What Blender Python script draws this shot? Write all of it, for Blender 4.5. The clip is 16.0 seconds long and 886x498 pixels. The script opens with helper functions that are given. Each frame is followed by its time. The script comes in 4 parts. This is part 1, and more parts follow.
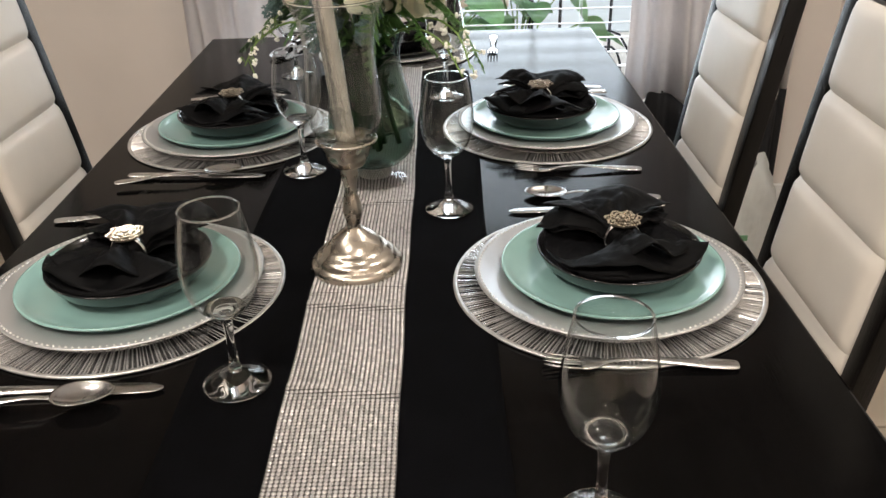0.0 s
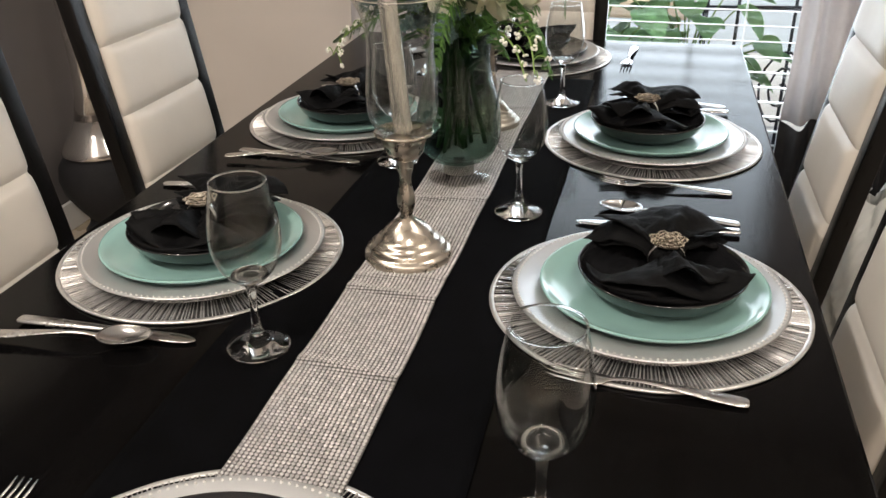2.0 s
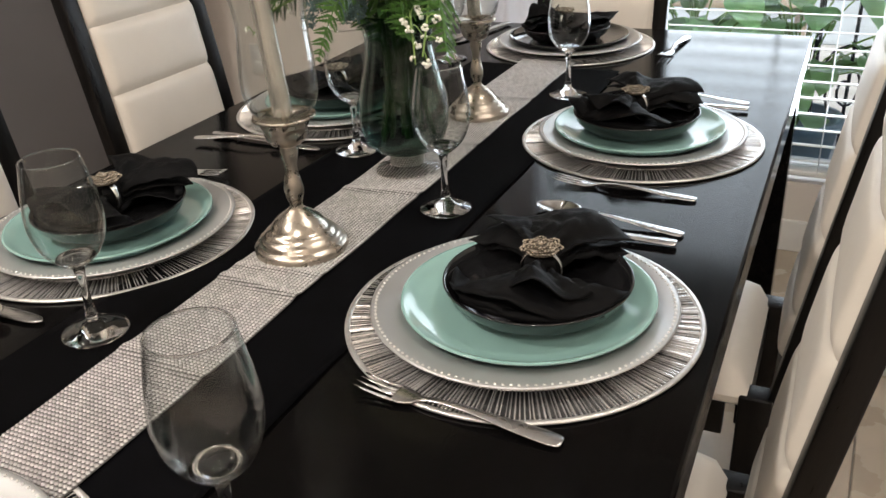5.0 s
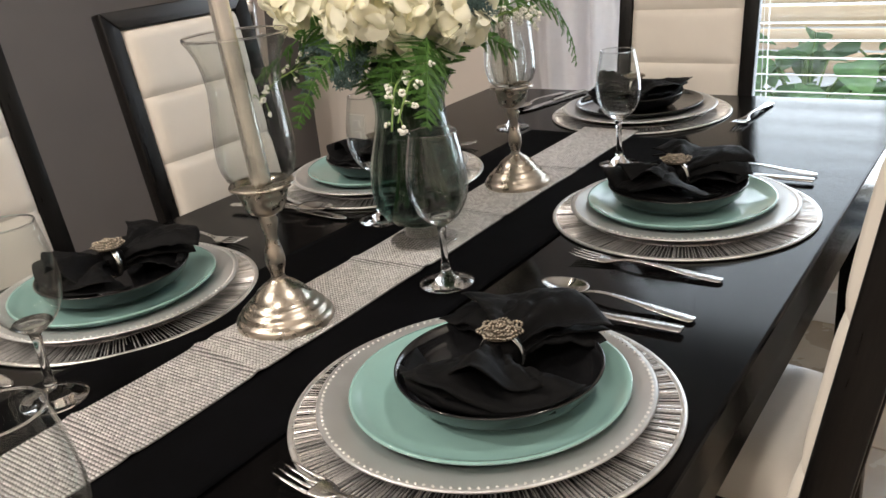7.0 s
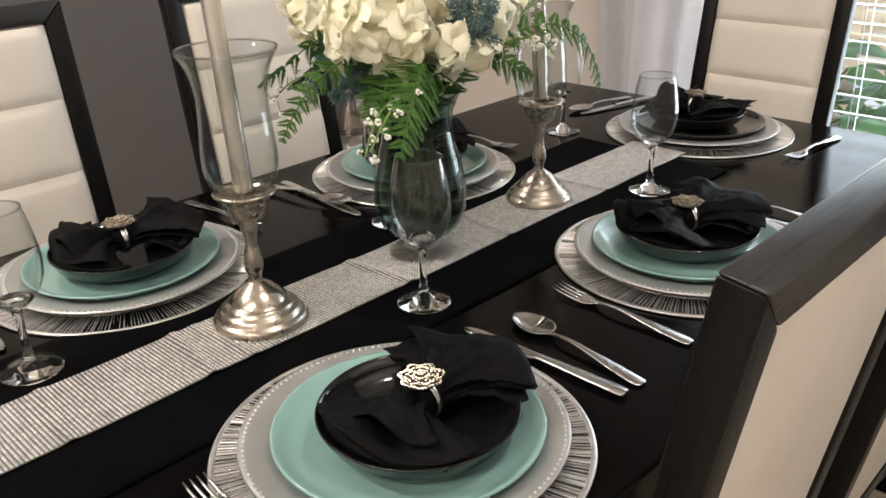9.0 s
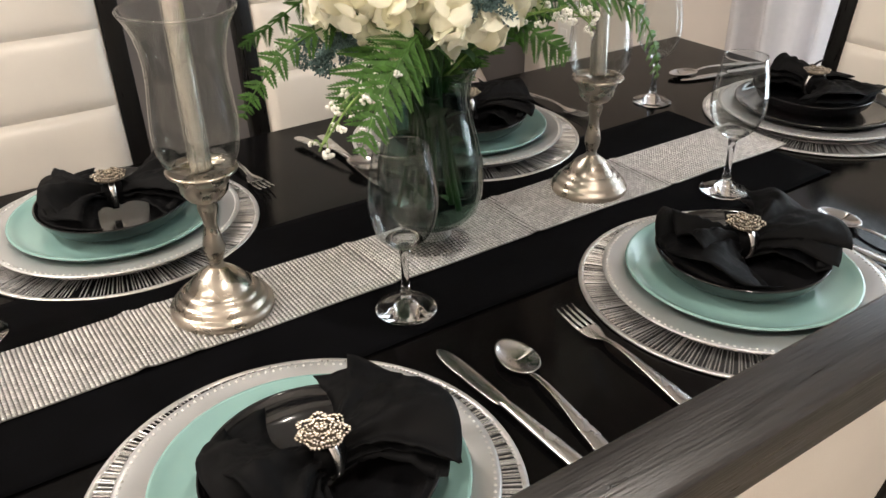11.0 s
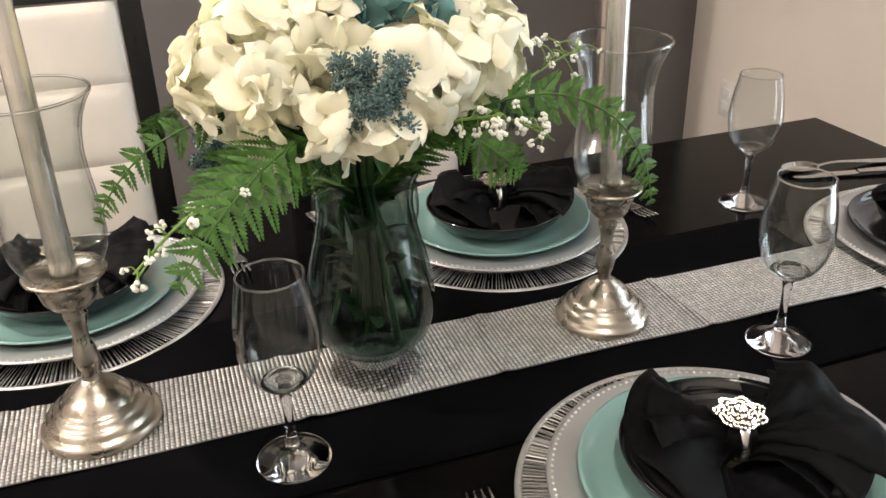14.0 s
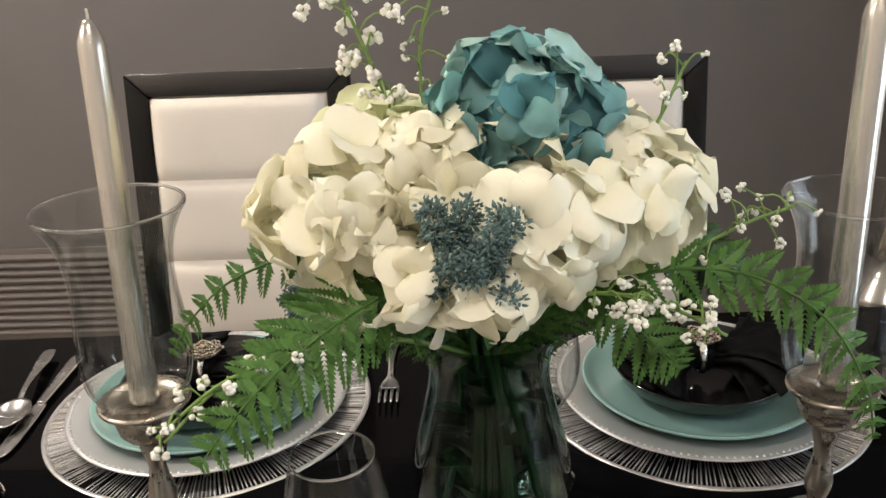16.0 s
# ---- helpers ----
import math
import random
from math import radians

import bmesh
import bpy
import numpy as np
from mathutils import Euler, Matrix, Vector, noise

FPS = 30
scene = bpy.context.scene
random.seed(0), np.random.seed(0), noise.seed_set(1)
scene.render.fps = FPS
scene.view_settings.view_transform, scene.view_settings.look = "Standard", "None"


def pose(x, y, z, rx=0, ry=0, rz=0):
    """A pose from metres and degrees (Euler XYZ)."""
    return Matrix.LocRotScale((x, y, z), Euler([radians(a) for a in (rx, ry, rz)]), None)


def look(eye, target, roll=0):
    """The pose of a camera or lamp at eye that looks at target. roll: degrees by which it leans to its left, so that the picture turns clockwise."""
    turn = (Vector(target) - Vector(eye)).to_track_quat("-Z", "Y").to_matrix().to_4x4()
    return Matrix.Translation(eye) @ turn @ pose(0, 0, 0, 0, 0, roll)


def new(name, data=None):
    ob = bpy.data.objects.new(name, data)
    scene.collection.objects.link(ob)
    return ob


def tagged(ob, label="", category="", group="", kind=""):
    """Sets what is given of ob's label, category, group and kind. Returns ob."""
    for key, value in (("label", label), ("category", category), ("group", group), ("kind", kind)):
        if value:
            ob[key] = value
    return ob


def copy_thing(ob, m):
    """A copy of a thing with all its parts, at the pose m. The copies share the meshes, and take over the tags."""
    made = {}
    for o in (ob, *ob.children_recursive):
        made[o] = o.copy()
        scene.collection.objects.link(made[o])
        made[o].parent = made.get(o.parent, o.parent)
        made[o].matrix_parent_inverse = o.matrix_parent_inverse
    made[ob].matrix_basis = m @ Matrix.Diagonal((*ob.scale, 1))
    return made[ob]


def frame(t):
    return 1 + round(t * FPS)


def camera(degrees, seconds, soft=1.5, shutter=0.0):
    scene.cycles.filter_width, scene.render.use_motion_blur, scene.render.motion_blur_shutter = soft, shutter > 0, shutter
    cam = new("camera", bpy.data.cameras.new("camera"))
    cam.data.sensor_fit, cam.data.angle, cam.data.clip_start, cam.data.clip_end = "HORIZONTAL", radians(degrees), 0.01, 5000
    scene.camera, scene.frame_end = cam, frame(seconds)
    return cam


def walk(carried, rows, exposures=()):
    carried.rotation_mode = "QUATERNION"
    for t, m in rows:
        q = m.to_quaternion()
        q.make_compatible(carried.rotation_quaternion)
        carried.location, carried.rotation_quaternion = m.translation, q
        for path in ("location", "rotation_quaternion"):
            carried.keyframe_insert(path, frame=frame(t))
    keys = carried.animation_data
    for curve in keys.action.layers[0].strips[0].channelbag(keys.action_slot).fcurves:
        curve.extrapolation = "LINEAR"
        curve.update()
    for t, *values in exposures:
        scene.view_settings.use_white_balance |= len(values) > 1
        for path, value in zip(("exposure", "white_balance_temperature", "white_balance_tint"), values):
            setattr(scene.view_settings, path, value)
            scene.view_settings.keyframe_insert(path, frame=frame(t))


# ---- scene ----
cam = camera(54.8, 16.0)
PATH = [
    (0, (0.144, 0.234, 1.29), (0.083, 2.008, 0.369), -1.9),
    (0.5, (0.203, 0.238, 1.303), (-0.011, 2.005, 0.391), -1.8),
    (1, (0.247, 0.235, 1.304), (-0.106, 1.984, 0.4), -0.8),
    (1.5, (0.276, 0.24, 1.299), (-0.152, 1.975, 0.4), -0.6),
    (2, (0.317, 0.235, 1.288), (-0.162, 1.954, 0.385), -1.1),
    (2.5, (0.362, 0.224, 1.287), (-0.156, 1.928, 0.378), -1.5),
    (3, (0.392, 0.248, 1.281), (-0.178, 1.945, 0.389), -2.2),
    (3.5, (0.426, 0.302, 1.266), (-0.19, 1.986, 0.379), -2.5),
    (4, (0.469, 0.347, 1.27), (-0.165, 2.016, 0.369), -3.5),
    (4.2, (0.495, 0.366, 1.264), (-0.161, 2.023, 0.355), -3.7),
    (6.3, (0.725, 0.519, 1.232), (-0.382, 1.952, 0.384), -4.0),
    (6.5, (0.727, 0.536, 1.237), (-0.39, 1.966, 0.395), -4.9),
    (7, (0.731, 0.58, 1.206), (-0.408, 2.053, 0.474), -5.8),
    (7.5, (0.72, 0.624, 1.22), (-0.404, 2.137, 0.55), -6.3),
    (8, (0.745, 0.643, 1.23), (-0.398, 2.136, 0.548), -4.3),
    (8.5, (0.801, 0.671, 1.252), (-0.438, 2.039, 0.481), -2.8),
    (9, (0.847, 0.708, 1.282), (-0.466, 1.976, 0.465), -1.8),
    (9.2, (0.862, 0.724, 1.28), (-0.486, 1.956, 0.463), -1.6),
    (11.3, (0.824, 1.015, 1.311), (-0.672, 1.899, 0.32), -0.4),
    (11.5, (0.839, 1.044, 1.316), (-0.685, 1.882, 0.329), -0.3),
    (12, (0.883, 1.108, 1.314), (-0.695, 1.857, 0.34), -0.2),
    (12.5, (0.916, 1.159, 1.314), (-0.698, 1.84, 0.348), -0.9),
    (13, (0.899, 1.208, 1.319), (-0.721, 1.857, 0.343), -1.4),
    (13.5, (0.837, 1.279, 1.312), (-0.815, 1.887, 0.364), -1.5),
    (14, (0.76, 1.332, 1.306), (-0.939, 1.854, 0.389), -1.7),
    (14.5, (0.709, 1.362, 1.313), (-1.05, 1.723, 0.432), -2.0),
    (15, (0.667, 1.405, 1.311), (-1.159, 1.508, 0.501), -2.3),
    (15.5, (0.627, 1.444, 1.307), (-1.227, 1.405, 0.559), -2.1),
    (16, (0.601, 1.48, 1.299), (-1.26, 1.398, 0.571), -2.5),
]
walk(cam, [(t, look(eye, target, roll)) for t, eye, target, roll in PATH],
     exposures=[(0, -0.26), (4, -0.24), (6.5, -0.21), (8, -0.33), (8.5, -0.31), (9, -0.21), (11.5, 0.03), (12.5, 0.06), (14, 0.15), (14.5, 0.02), (15, -0.08), (15.5, -0.24), (16, -0.20)])

# ---- world, sun, lamps ----
world = bpy.data.worlds.new("sky")
scene.world = world
world.use_nodes = True
wn = world.node_tree.nodes
sky = wn.new("ShaderNodeTexSky")
sky.sky_type, sky.sun_disc = "NISHITA", False
sky.sun_elevation, sky.sun_rotation = radians(55), radians(200)
world.node_tree.links.new(sky.outputs[0], wn["Background"].inputs[0])
wn["Background"].inputs[1].default_value = 0.15

sun_data = bpy.data.lights.new("sun", "SUN")
sun_data.energy, sun_data.angle, sun_data.color = 5.0, radians(0.5), (1.0, 0.95, 0.88)
sun_ob = new("sun", sun_data)
sun_ob.matrix_world = look((0, 0, 20), (-4, 12.0, -4))


def area_lamp(name, eye, target, size, power, color, shape="DISK"):
    data = bpy.data.lights.new(name, "AREA")
    data.shape, data.size, data.energy, data.color = shape, size, power, color
    ob = new(name, data)
    ob.matrix_world = look(eye, target)
    return ob


WARM = (1.0, 0.905, 0.805)
LAMPS = [(-0.75, 0.05), (0.75, -0.45), (0.2, -1.6), (0.85, 1.5), (-1.15, 1.05)]
POWERS = [38, 25, 23, 13, 11]
for (lx, ly), lp in zip(LAMPS, POWERS):
    area_lamp("ceiling_lamp_light", (lx, ly, 2.455), (lx, ly, 0), 0.16, lp, WARM)
win = area_lamp("window_light", (0.12, 3.04, 1.0), (0.12, 0, 0.92), 1.25, 40, (0.80, 0.90, 1.0), "RECTANGLE")
win.data.size_y = 1.2

# ---- materials ----


def mat(name, color, rough=0.5, metal=0.0, var=0.12, scale=30.0, bump=0.0, bscale=200.0, stretch=(1, 1, 1), coat=0.0, spec=0.5, sheen=0.0,
        island=0.0, rvar=0.0, trans=0.0, dark=None, thin=0.0, each=False):
    """A surface: a base colour with two scales of variation, fine relief, uneven gloss."""
    m = bpy.data.materials.new(name)
    m.use_nodes = True
    n, l = m.node_tree.nodes, m.node_tree.links
    b = n["Principled BSDF"]
    b.inputs["Roughness"].default_value, b.inputs["Metallic"].default_value = rough, metal
    b.inputs["Coat Weight"].default_value, b.inputs["Specular IOR Level"].default_value = coat, spec
    b.inputs["Sheen Weight"].default_value = sheen
    b.inputs["Transmission Weight"].default_value = trans
    tc, mp = n.new("ShaderNodeTexCoord"), n.new("ShaderNodeMapping")
    mp.inputs["Scale"].default_value = stretch
    l.new(tc.outputs["Object"], mp.inputs[0])
    tex = n.new("ShaderNodeTexNoise")
    tex.inputs["Scale"].default_value, tex.inputs["Detail"].default_value = scale, 6
    l.new(mp.outputs[0], tex.inputs[0])
    tex2 = n.new("ShaderNodeTexNoise")
    tex2.inputs["Scale"].default_value, tex2.inputs["Detail"].default_value = scale / 7, 3
    l.new(mp.outputs[0], tex2.inputs[0])
    add = n.new("ShaderNodeMath")
    add.operation = "ADD"
    l.new(tex.outputs[0], add.inputs[0])
    l.new(tex2.outputs[0], add.inputs[1])
    half = n.new("ShaderNodeMapRange")
    half.inputs[1].default_value, half.inputs[2].default_value = 0.7, 1.3
    l.new(add.outputs[0], half.inputs[0])
    mix = n.new("ShaderNodeMix")
    mix.data_type = "RGBA"
    lo = dark or tuple(c * (1 - var) for c in color)
    hi = tuple(min(1, c * (1 + var)) for c in color)
    mix.inputs[6].default_value, mix.inputs[7].default_value = (*lo, 1), (*hi, 1)
    l.new(half.outputs[0], mix.inputs[0])
    out = mix.outputs[2]
    if island:
        geo, hsv, mr = n.new("ShaderNodeNewGeometry"), n.new("ShaderNodeHueSaturation"), n.new("ShaderNodeMapRange")
        mr.inputs[3].default_value, mr.inputs[4].default_value = 1 - island, 1 + island
        l.new(n.new("ShaderNodeObjectInfo").outputs["Random"] if each else geo.outputs["Random Per Island"], mr.inputs[0])
        l.new(mr.outputs[0], hsv.inputs["Value"])
        l.new(out, hsv.inputs["Color"])
        out = hsv.outputs[0]
    l.new(out, b.inputs["Base Color"])
    if rvar:
        rr = n.new("ShaderNodeMapRange")
        rr.inputs[3].default_value, rr.inputs[4].default_value = max(0.02, rough - rvar), rough + rvar
        l.new(half.outputs[0], rr.inputs[0])
        l.new(rr.outputs[0], b.inputs["Roughness"])
    if bump:
        bt, bn = n.new("ShaderNodeTexNoise"), n.new("ShaderNodeBump")
        bt.inputs["Scale"].default_value, bt.inputs["Detail"].default_value = bscale, 4
        l.new(mp.outputs[0], bt.inputs[0])
        bn.inputs["Strength"].default_value, bn.inputs["Distance"].default_value = bump, 0.002
        l.new(bt.outputs[0], bn.inputs["Height"])
        l.new(bn.outputs[0], b.inputs["Normal"])
    if thin:
        tr, mx = n.new("ShaderNodeBsdfTranslucent"), n.new("ShaderNodeMixShader")
        l.new(out, tr.inputs[0])
        mx.inputs[0].default_value = thin
        l.new(b.outputs[0], mx.inputs[1])
        l.new(tr.outputs[0], mx.inputs[2])
        l.new(mx.outputs[0], n["Material Output"].inputs[0])
    return m


def clear_glass(name, tint=(0.97, 0.98, 0.98), gloss=0.0):
    """Thin-walled glass: straight-through tint plus mirror gloss that grows towards the edge."""
    m = bpy.data.materials.new(name)
    m.use_nodes = True
    n, l = m.node_tree.nodes, m.node_tree.links
    n.remove(n["Principled BSDF"])
    t, g, x, f = n.new("ShaderNodeBsdfTransparent"), n.new("ShaderNodeBsdfGlossy"), n.new("ShaderNodeMixShader"), n.new("ShaderNodeLayerWeight")
    t.inputs[0].default_value = (*tint, 1)
    g.inputs["Roughness"].default_value = gloss
    f.inputs[0].default_value = 0.5
    p, a = n.new("ShaderNodeMath"), n.new("ShaderNodeMath")
    p.operation, a.operation = "POWER", "MULTIPLY_ADD"
    p.inputs[1].default_value, a.inputs[1].default_value, a.inputs[2].default_value = 3.6, 0.85, 0.025
    l.new(f.outputs["Facing"], p.inputs[0])
    l.new(p.outputs[0], a.inputs[0])
    l.new(a.outputs[0], x.inputs[0])
    l.new(t.outputs[0], x.inputs[1])
    l.new(g.outputs[0], x.inputs[2])
    l.new(x.outputs[0], n["Material Output"].inputs[0])
    return m


def solid_glass(name, tint=(1, 1, 1), ior=1.48):
    m = bpy.data.materials.new(name)
    m.use_nodes = True
    b = m.node_tree.nodes["Principled BSDF"]
    b.inputs["Base Color"].default_value = (*tint, 1)
    b.inputs["Roughness"].default_value, b.inputs["IOR"].default_value, b.inputs["Transmission Weight"].default_value = 0.0, ior, 1.0
    return m


def glow(name, color, strength):
    m = bpy.data.materials.new(name)
    m.use_nodes = True
    b = m.node_tree.nodes["Principled BSDF"]
    b.inputs["Emission Color"].default_value, b.inputs["Emission Strength"].default_value = (*color, 1), strength
    return m


ESPRESSO = mat("espresso_wood", (0.0026, 0.0024, 0.0025), 0.10, var=0.25, scale=90, bump=0.05, bscale=160, stretch=(6, 0.35, 6), rvar=0.03, spec=0.09)
CHAIR_WOOD = mat("chair_wood", (0.0050, 0.0044, 0.0042), 0.34, var=0.4, scale=80, bump=0.25, bscale=150, stretch=(5, 5, 0.4), rvar=0.08, spec=0.2)
CREAM = mat("cream_leather", (0.74, 0.69, 0.62), 0.48, var=0.04, scale=14, bump=0.12, bscale=700, spec=0.4)
CHAIR_RAIL = mat("chair_rail_wood", (0.0080, 0.0068, 0.0066), 0.36, var=0.45, scale=80, bump=0.20, bscale=120, stretch=(0.35, 7, 7), rvar=0.10, spec=0.8)
VELVET = mat("black_velvet", (0.0013, 0.0013, 0.0018), 0.9, var=0.5, scale=25, bump=0.3, bscale=900, spec=0.05)
BEADS = mat("rhinestone", (0.50, 0.487, 0.478), 0.28, 0.75, var=0.06, scale=300, island=0.2)
SILVER_STRIP = mat("silver_strip", (0.75, 0.745, 0.74), 0.26, 0.85, var=0.15, scale=120, island=0.22, bump=0.2, bscale=500, each=True)
BEAD_BED = mat("bead_backing", (0.11, 0.105, 0.10), 0.5, 0.3, var=0.2, scale=300)
SILVER_MAT = mat("silver_vinyl", (0.74, 0.73, 0.72), 0.30, 0.75, var=0.18, scale=120, island=0.30, bump=0.2, bscale=500)
MAT_DARK = mat("mat_core", (0.006, 0.006, 0.0065), 0.5, var=0.3, scale=80)
CHARGER = mat("charger_silver", (0.56, 0.565, 0.57), 0.37, 0.7, var=0.05, scale=20, bump=0.05, bscale=600, rvar=0.05)
CHARGER_BEAD = mat("charger_beading", (0.74, 0.73, 0.71), 0.28, 0.4, var=0.05, scale=60)
AQUA = mat("aqua_glaze", (0.248, 0.420, 0.395), 0.13, var=0.05, scale=18, coat=0.4, rvar=0.04, bump=0.02, bscale=60)
BLACK_GLAZE = mat("black_glaze", (0.010, 0.010, 0.011), 0.12, var=0.3, scale=20, coat=0.3)
CLOTH = mat("black_cloth", (0.0021, 0.0021, 0.0025), 0.62, var=0.25, scale=60, bump=0.35, bscale=1400, spec=0.11)
STEEL = mat("cutlery_steel", (0.62, 0.61, 0.60), 0.22, 1.0, var=0.05, scale=60, rvar=0.06, bump=0.04, bscale=300)
NICKEL = mat("antique_nickel", (0.50, 0.45, 0.385), 0.28, 1.0, var=0.18, scale=40, rvar=0.08, bump=0.08, bscale=120)
BROOCH = mat("brooch_crystal", (0.62, 0.56, 0.475), 0.20, 0.9, var=0.2, scale=400, island=0.45)
CANDLE = mat("silver_candle", (0.60, 0.575, 0.53), 0.26, 0.75, var=0.03, scale=12, rvar=0.03, stretch=(1, 1, 0.1))
BROOCH_BACK = mat("brooch_backing", (0.10, 0.082, 0.06), 0.5, 0.8, var=0.2, scale=300)
WICK = mat("wick", (0.65, 0.62, 0.56), 0.8)
GLASS = solid_glass("goblet_glass")
BOWL_GLASS = clear_glass("bowl_glass", (0.965, 0.975, 0.972))
CHIMNEY_GLASS = clear_glass("chimney_glass", (0.95, 0.96, 0.955))
VASE_GLASS = clear_glass("smoky_green_glass", (0.60, 0.68, 0.64))
PANE_GLASS = clear_glass("pane_glass")
PETAL = mat("cream_petal", (0.95, 0.93, 0.765), 0.6, var=0.04, scale=40, island=0.06, spec=0.2, bump=0.2, bscale=180, thin=0.2)
PETAL_WARM = mat("warm_cream_petal", (0.94, 0.905, 0.70), 0.6, var=0.06, scale=40, island=0.06, spec=0.2, bump=0.2, bscale=180, thin=0.25)
PETAL_GREEN = mat("greenish_petal", (0.80, 0.83, 0.54), 0.6, var=0.1, scale=40, island=0.1, spec=0.2, thin=0.3)
TEAL = mat("teal_petal", (0.19, 0.39, 0.385), 0.6, var=0.35, scale=35, island=0.42, spec=0.2, bump=0.2, bscale=180, thin=0.2)
TEAL_DEEP = mat("deep_teal_petal", (0.085, 0.235, 0.265), 0.6, var=0.3, scale=35, island=0.25, spec=0.2, bump=0.2, bscale=180, thin=0.2)
TEAL_LIGHT = mat("light_teal_petal", (0.40, 0.61, 0.58), 0.6, var=0.25, scale=35, island=0.2, spec=0.2, bump=0.2, bscale=180, thin=0.2)
SEDUM = mat("blue_sedum", (0.110, 0.180, 0.172), 0.8, var=0.25, scale=80, island=0.3)
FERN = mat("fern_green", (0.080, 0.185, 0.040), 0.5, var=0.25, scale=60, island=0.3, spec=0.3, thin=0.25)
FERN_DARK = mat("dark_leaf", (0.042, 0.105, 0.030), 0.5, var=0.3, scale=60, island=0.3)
STEM = mat("stem_green", (0.16, 0.26, 0.06), 0.55, var=0.2, scale=60)
BUD = mat("white_bud", (0.84, 0.83, 0.76), 0.65, var=0.06, scale=120)
TAUPE = mat("taupe_wall_paint", (0.119, 0.111, 0.111), 0.7, var=0.05, scale=6, bump=0.12, bscale=260)
BEIGE = mat("beige_wall_paint", (0.77, 0.71, 0.655), 0.75, var=0.03, scale=6, bump=0.12, bscale=260)
CEIL = mat("ceiling_paint", (0.80, 0.78, 0.75), 0.85, var=0.03, scale=8, bump=0.2, bscale=180)
FLOOR = mat("floor_tile", (0.42, 0.35, 0.27), 0.28, var=0.12, scale=9, rvar=0.06)
GROUT = mat("grout", (0.22, 0.19, 0.16), 0.85, var=0.15, scale=60)
WHITE = mat("white_paint", (0.80, 0.80, 0.78), 0.4, var=0.03, scale=20)
SLAT = mat("blind_slat", (0.82, 0.83, 0.82), 0.35, var=0.03, scale=30)
SHEER = mat("curtain_white", (0.78, 0.76, 0.77), 0.75, var=0.04, scale=50, bump=0.15, bscale=900, thin=0.3)
BAND = mat("curtain_black", (0.008, 0.008, 0.010), 0.8, var=0.3, scale=40, bump=0.2, bscale=900)
SILVER_VASE = mat("silver_ceramic", (0.62, 0.59, 0.57), 0.16, 0.9, var=0.06, scale=10, rvar=0.05)
VENT = mat("vent_paint", (0.13, 0.115, 0.11), 0.5, var=0.06, scale=20)
PLASTIC = mat("white_plastic", (0.74, 0.73, 0.70), 0.4, var=0.03, scale=30)
BAG = mat("bag_plastic", (0.68, 0.70, 0.68), 0.3, var=0.08, scale=20, trans=0.25, bump=0.3, bscale=60)
GREEN_INK = mat("green_print", (0.16, 0.36, 0.20), 0.5)
PATIO = mat("patio_concrete", (0.50, 0.49, 0.46), 0.8, var=0.12, scale=5, bump=0.3, bscale=90)
GARDEN_WALL = mat("garden_wall", (0.60, 0.66, 0.70), 0.8, var=0.06, scale=4, bump=0.2, bscale=60)
LEAF = mat("garden_leaf", (0.25, 0.43, 0.17), 0.4, var=0.25, scale=25, island=0.3, thin=0.4)
IRON = mat("black_iron", (0.02, 0.02, 0.022), 0.5, var=0.2, scale=60)
BENCH = mat("bench_wood", (0.62, 0.51, 0.37), 0.6, var=0.15, scale=30, stretch=(0.3, 4, 4))
TERRACOTTA = mat("planter_blue", (0.16, 0.24, 0.30), 0.45, var=0.1, scale=20)
LAMP_GLOW = glow("lamp_glow", (1.0, 0.85, 0.65), 12.0)

# ---- mesh helpers ----


def finish(bm, name, material, smooth=True):
    me = bpy.data.meshes.new(name)
    bm.to_mesh(me)
    bm.free()
    for m in material if isinstance(material, (list, tuple)) else [material]:
        me.materials.append(m)
    if smooth:
        me.shade_smooth()
    return me


def part(name, bm, material, parent, label="", smooth=True, m=None, kind=""):
    ob = new(name, finish(bm, name, material, smooth))
    ob.parent = parent
    if m is not None:
        ob.matrix_basis = m
    return tagged(ob, label, kind=kind)


def thing(name, label, category, m=None, group="", kind=""):
    ob = new(name)
    ob.empty_display_size = 0.05
    if m is not None:
        ob.matrix_basis = m
    return tagged(ob, label, category, group, kind)


def solo(name, bm, material, label, category, m=None, group="", kind="", smooth=True):
    ob = new(name, finish(bm, name, material, smooth))
    if m is not None:
        ob.matrix_basis = m
    return tagged(ob, label, category, group, kind)


def box(cx, cy, cz, sx, sy, sz, bevel=0.0, seg=2, bm=None, m=None):
    """A box by its middle and size, with rounded edges."""
    bm = bm or bmesh.new()
    mm = Matrix.Translation((cx, cy, cz)) @ Matrix.Diagonal((sx, sy, sz, 1))
    if m is not None:
        mm = m @ mm
    made = bmesh.ops.create_cube(bm, size=1, matrix=mm)
    if bevel:
        es = list({e for v in made["verts"] for e in v.link_edges})
        bmesh.ops.bevel(bm, geom=es, offset=bevel, segments=seg, affect="EDGES", profile=0.5)
    return bm


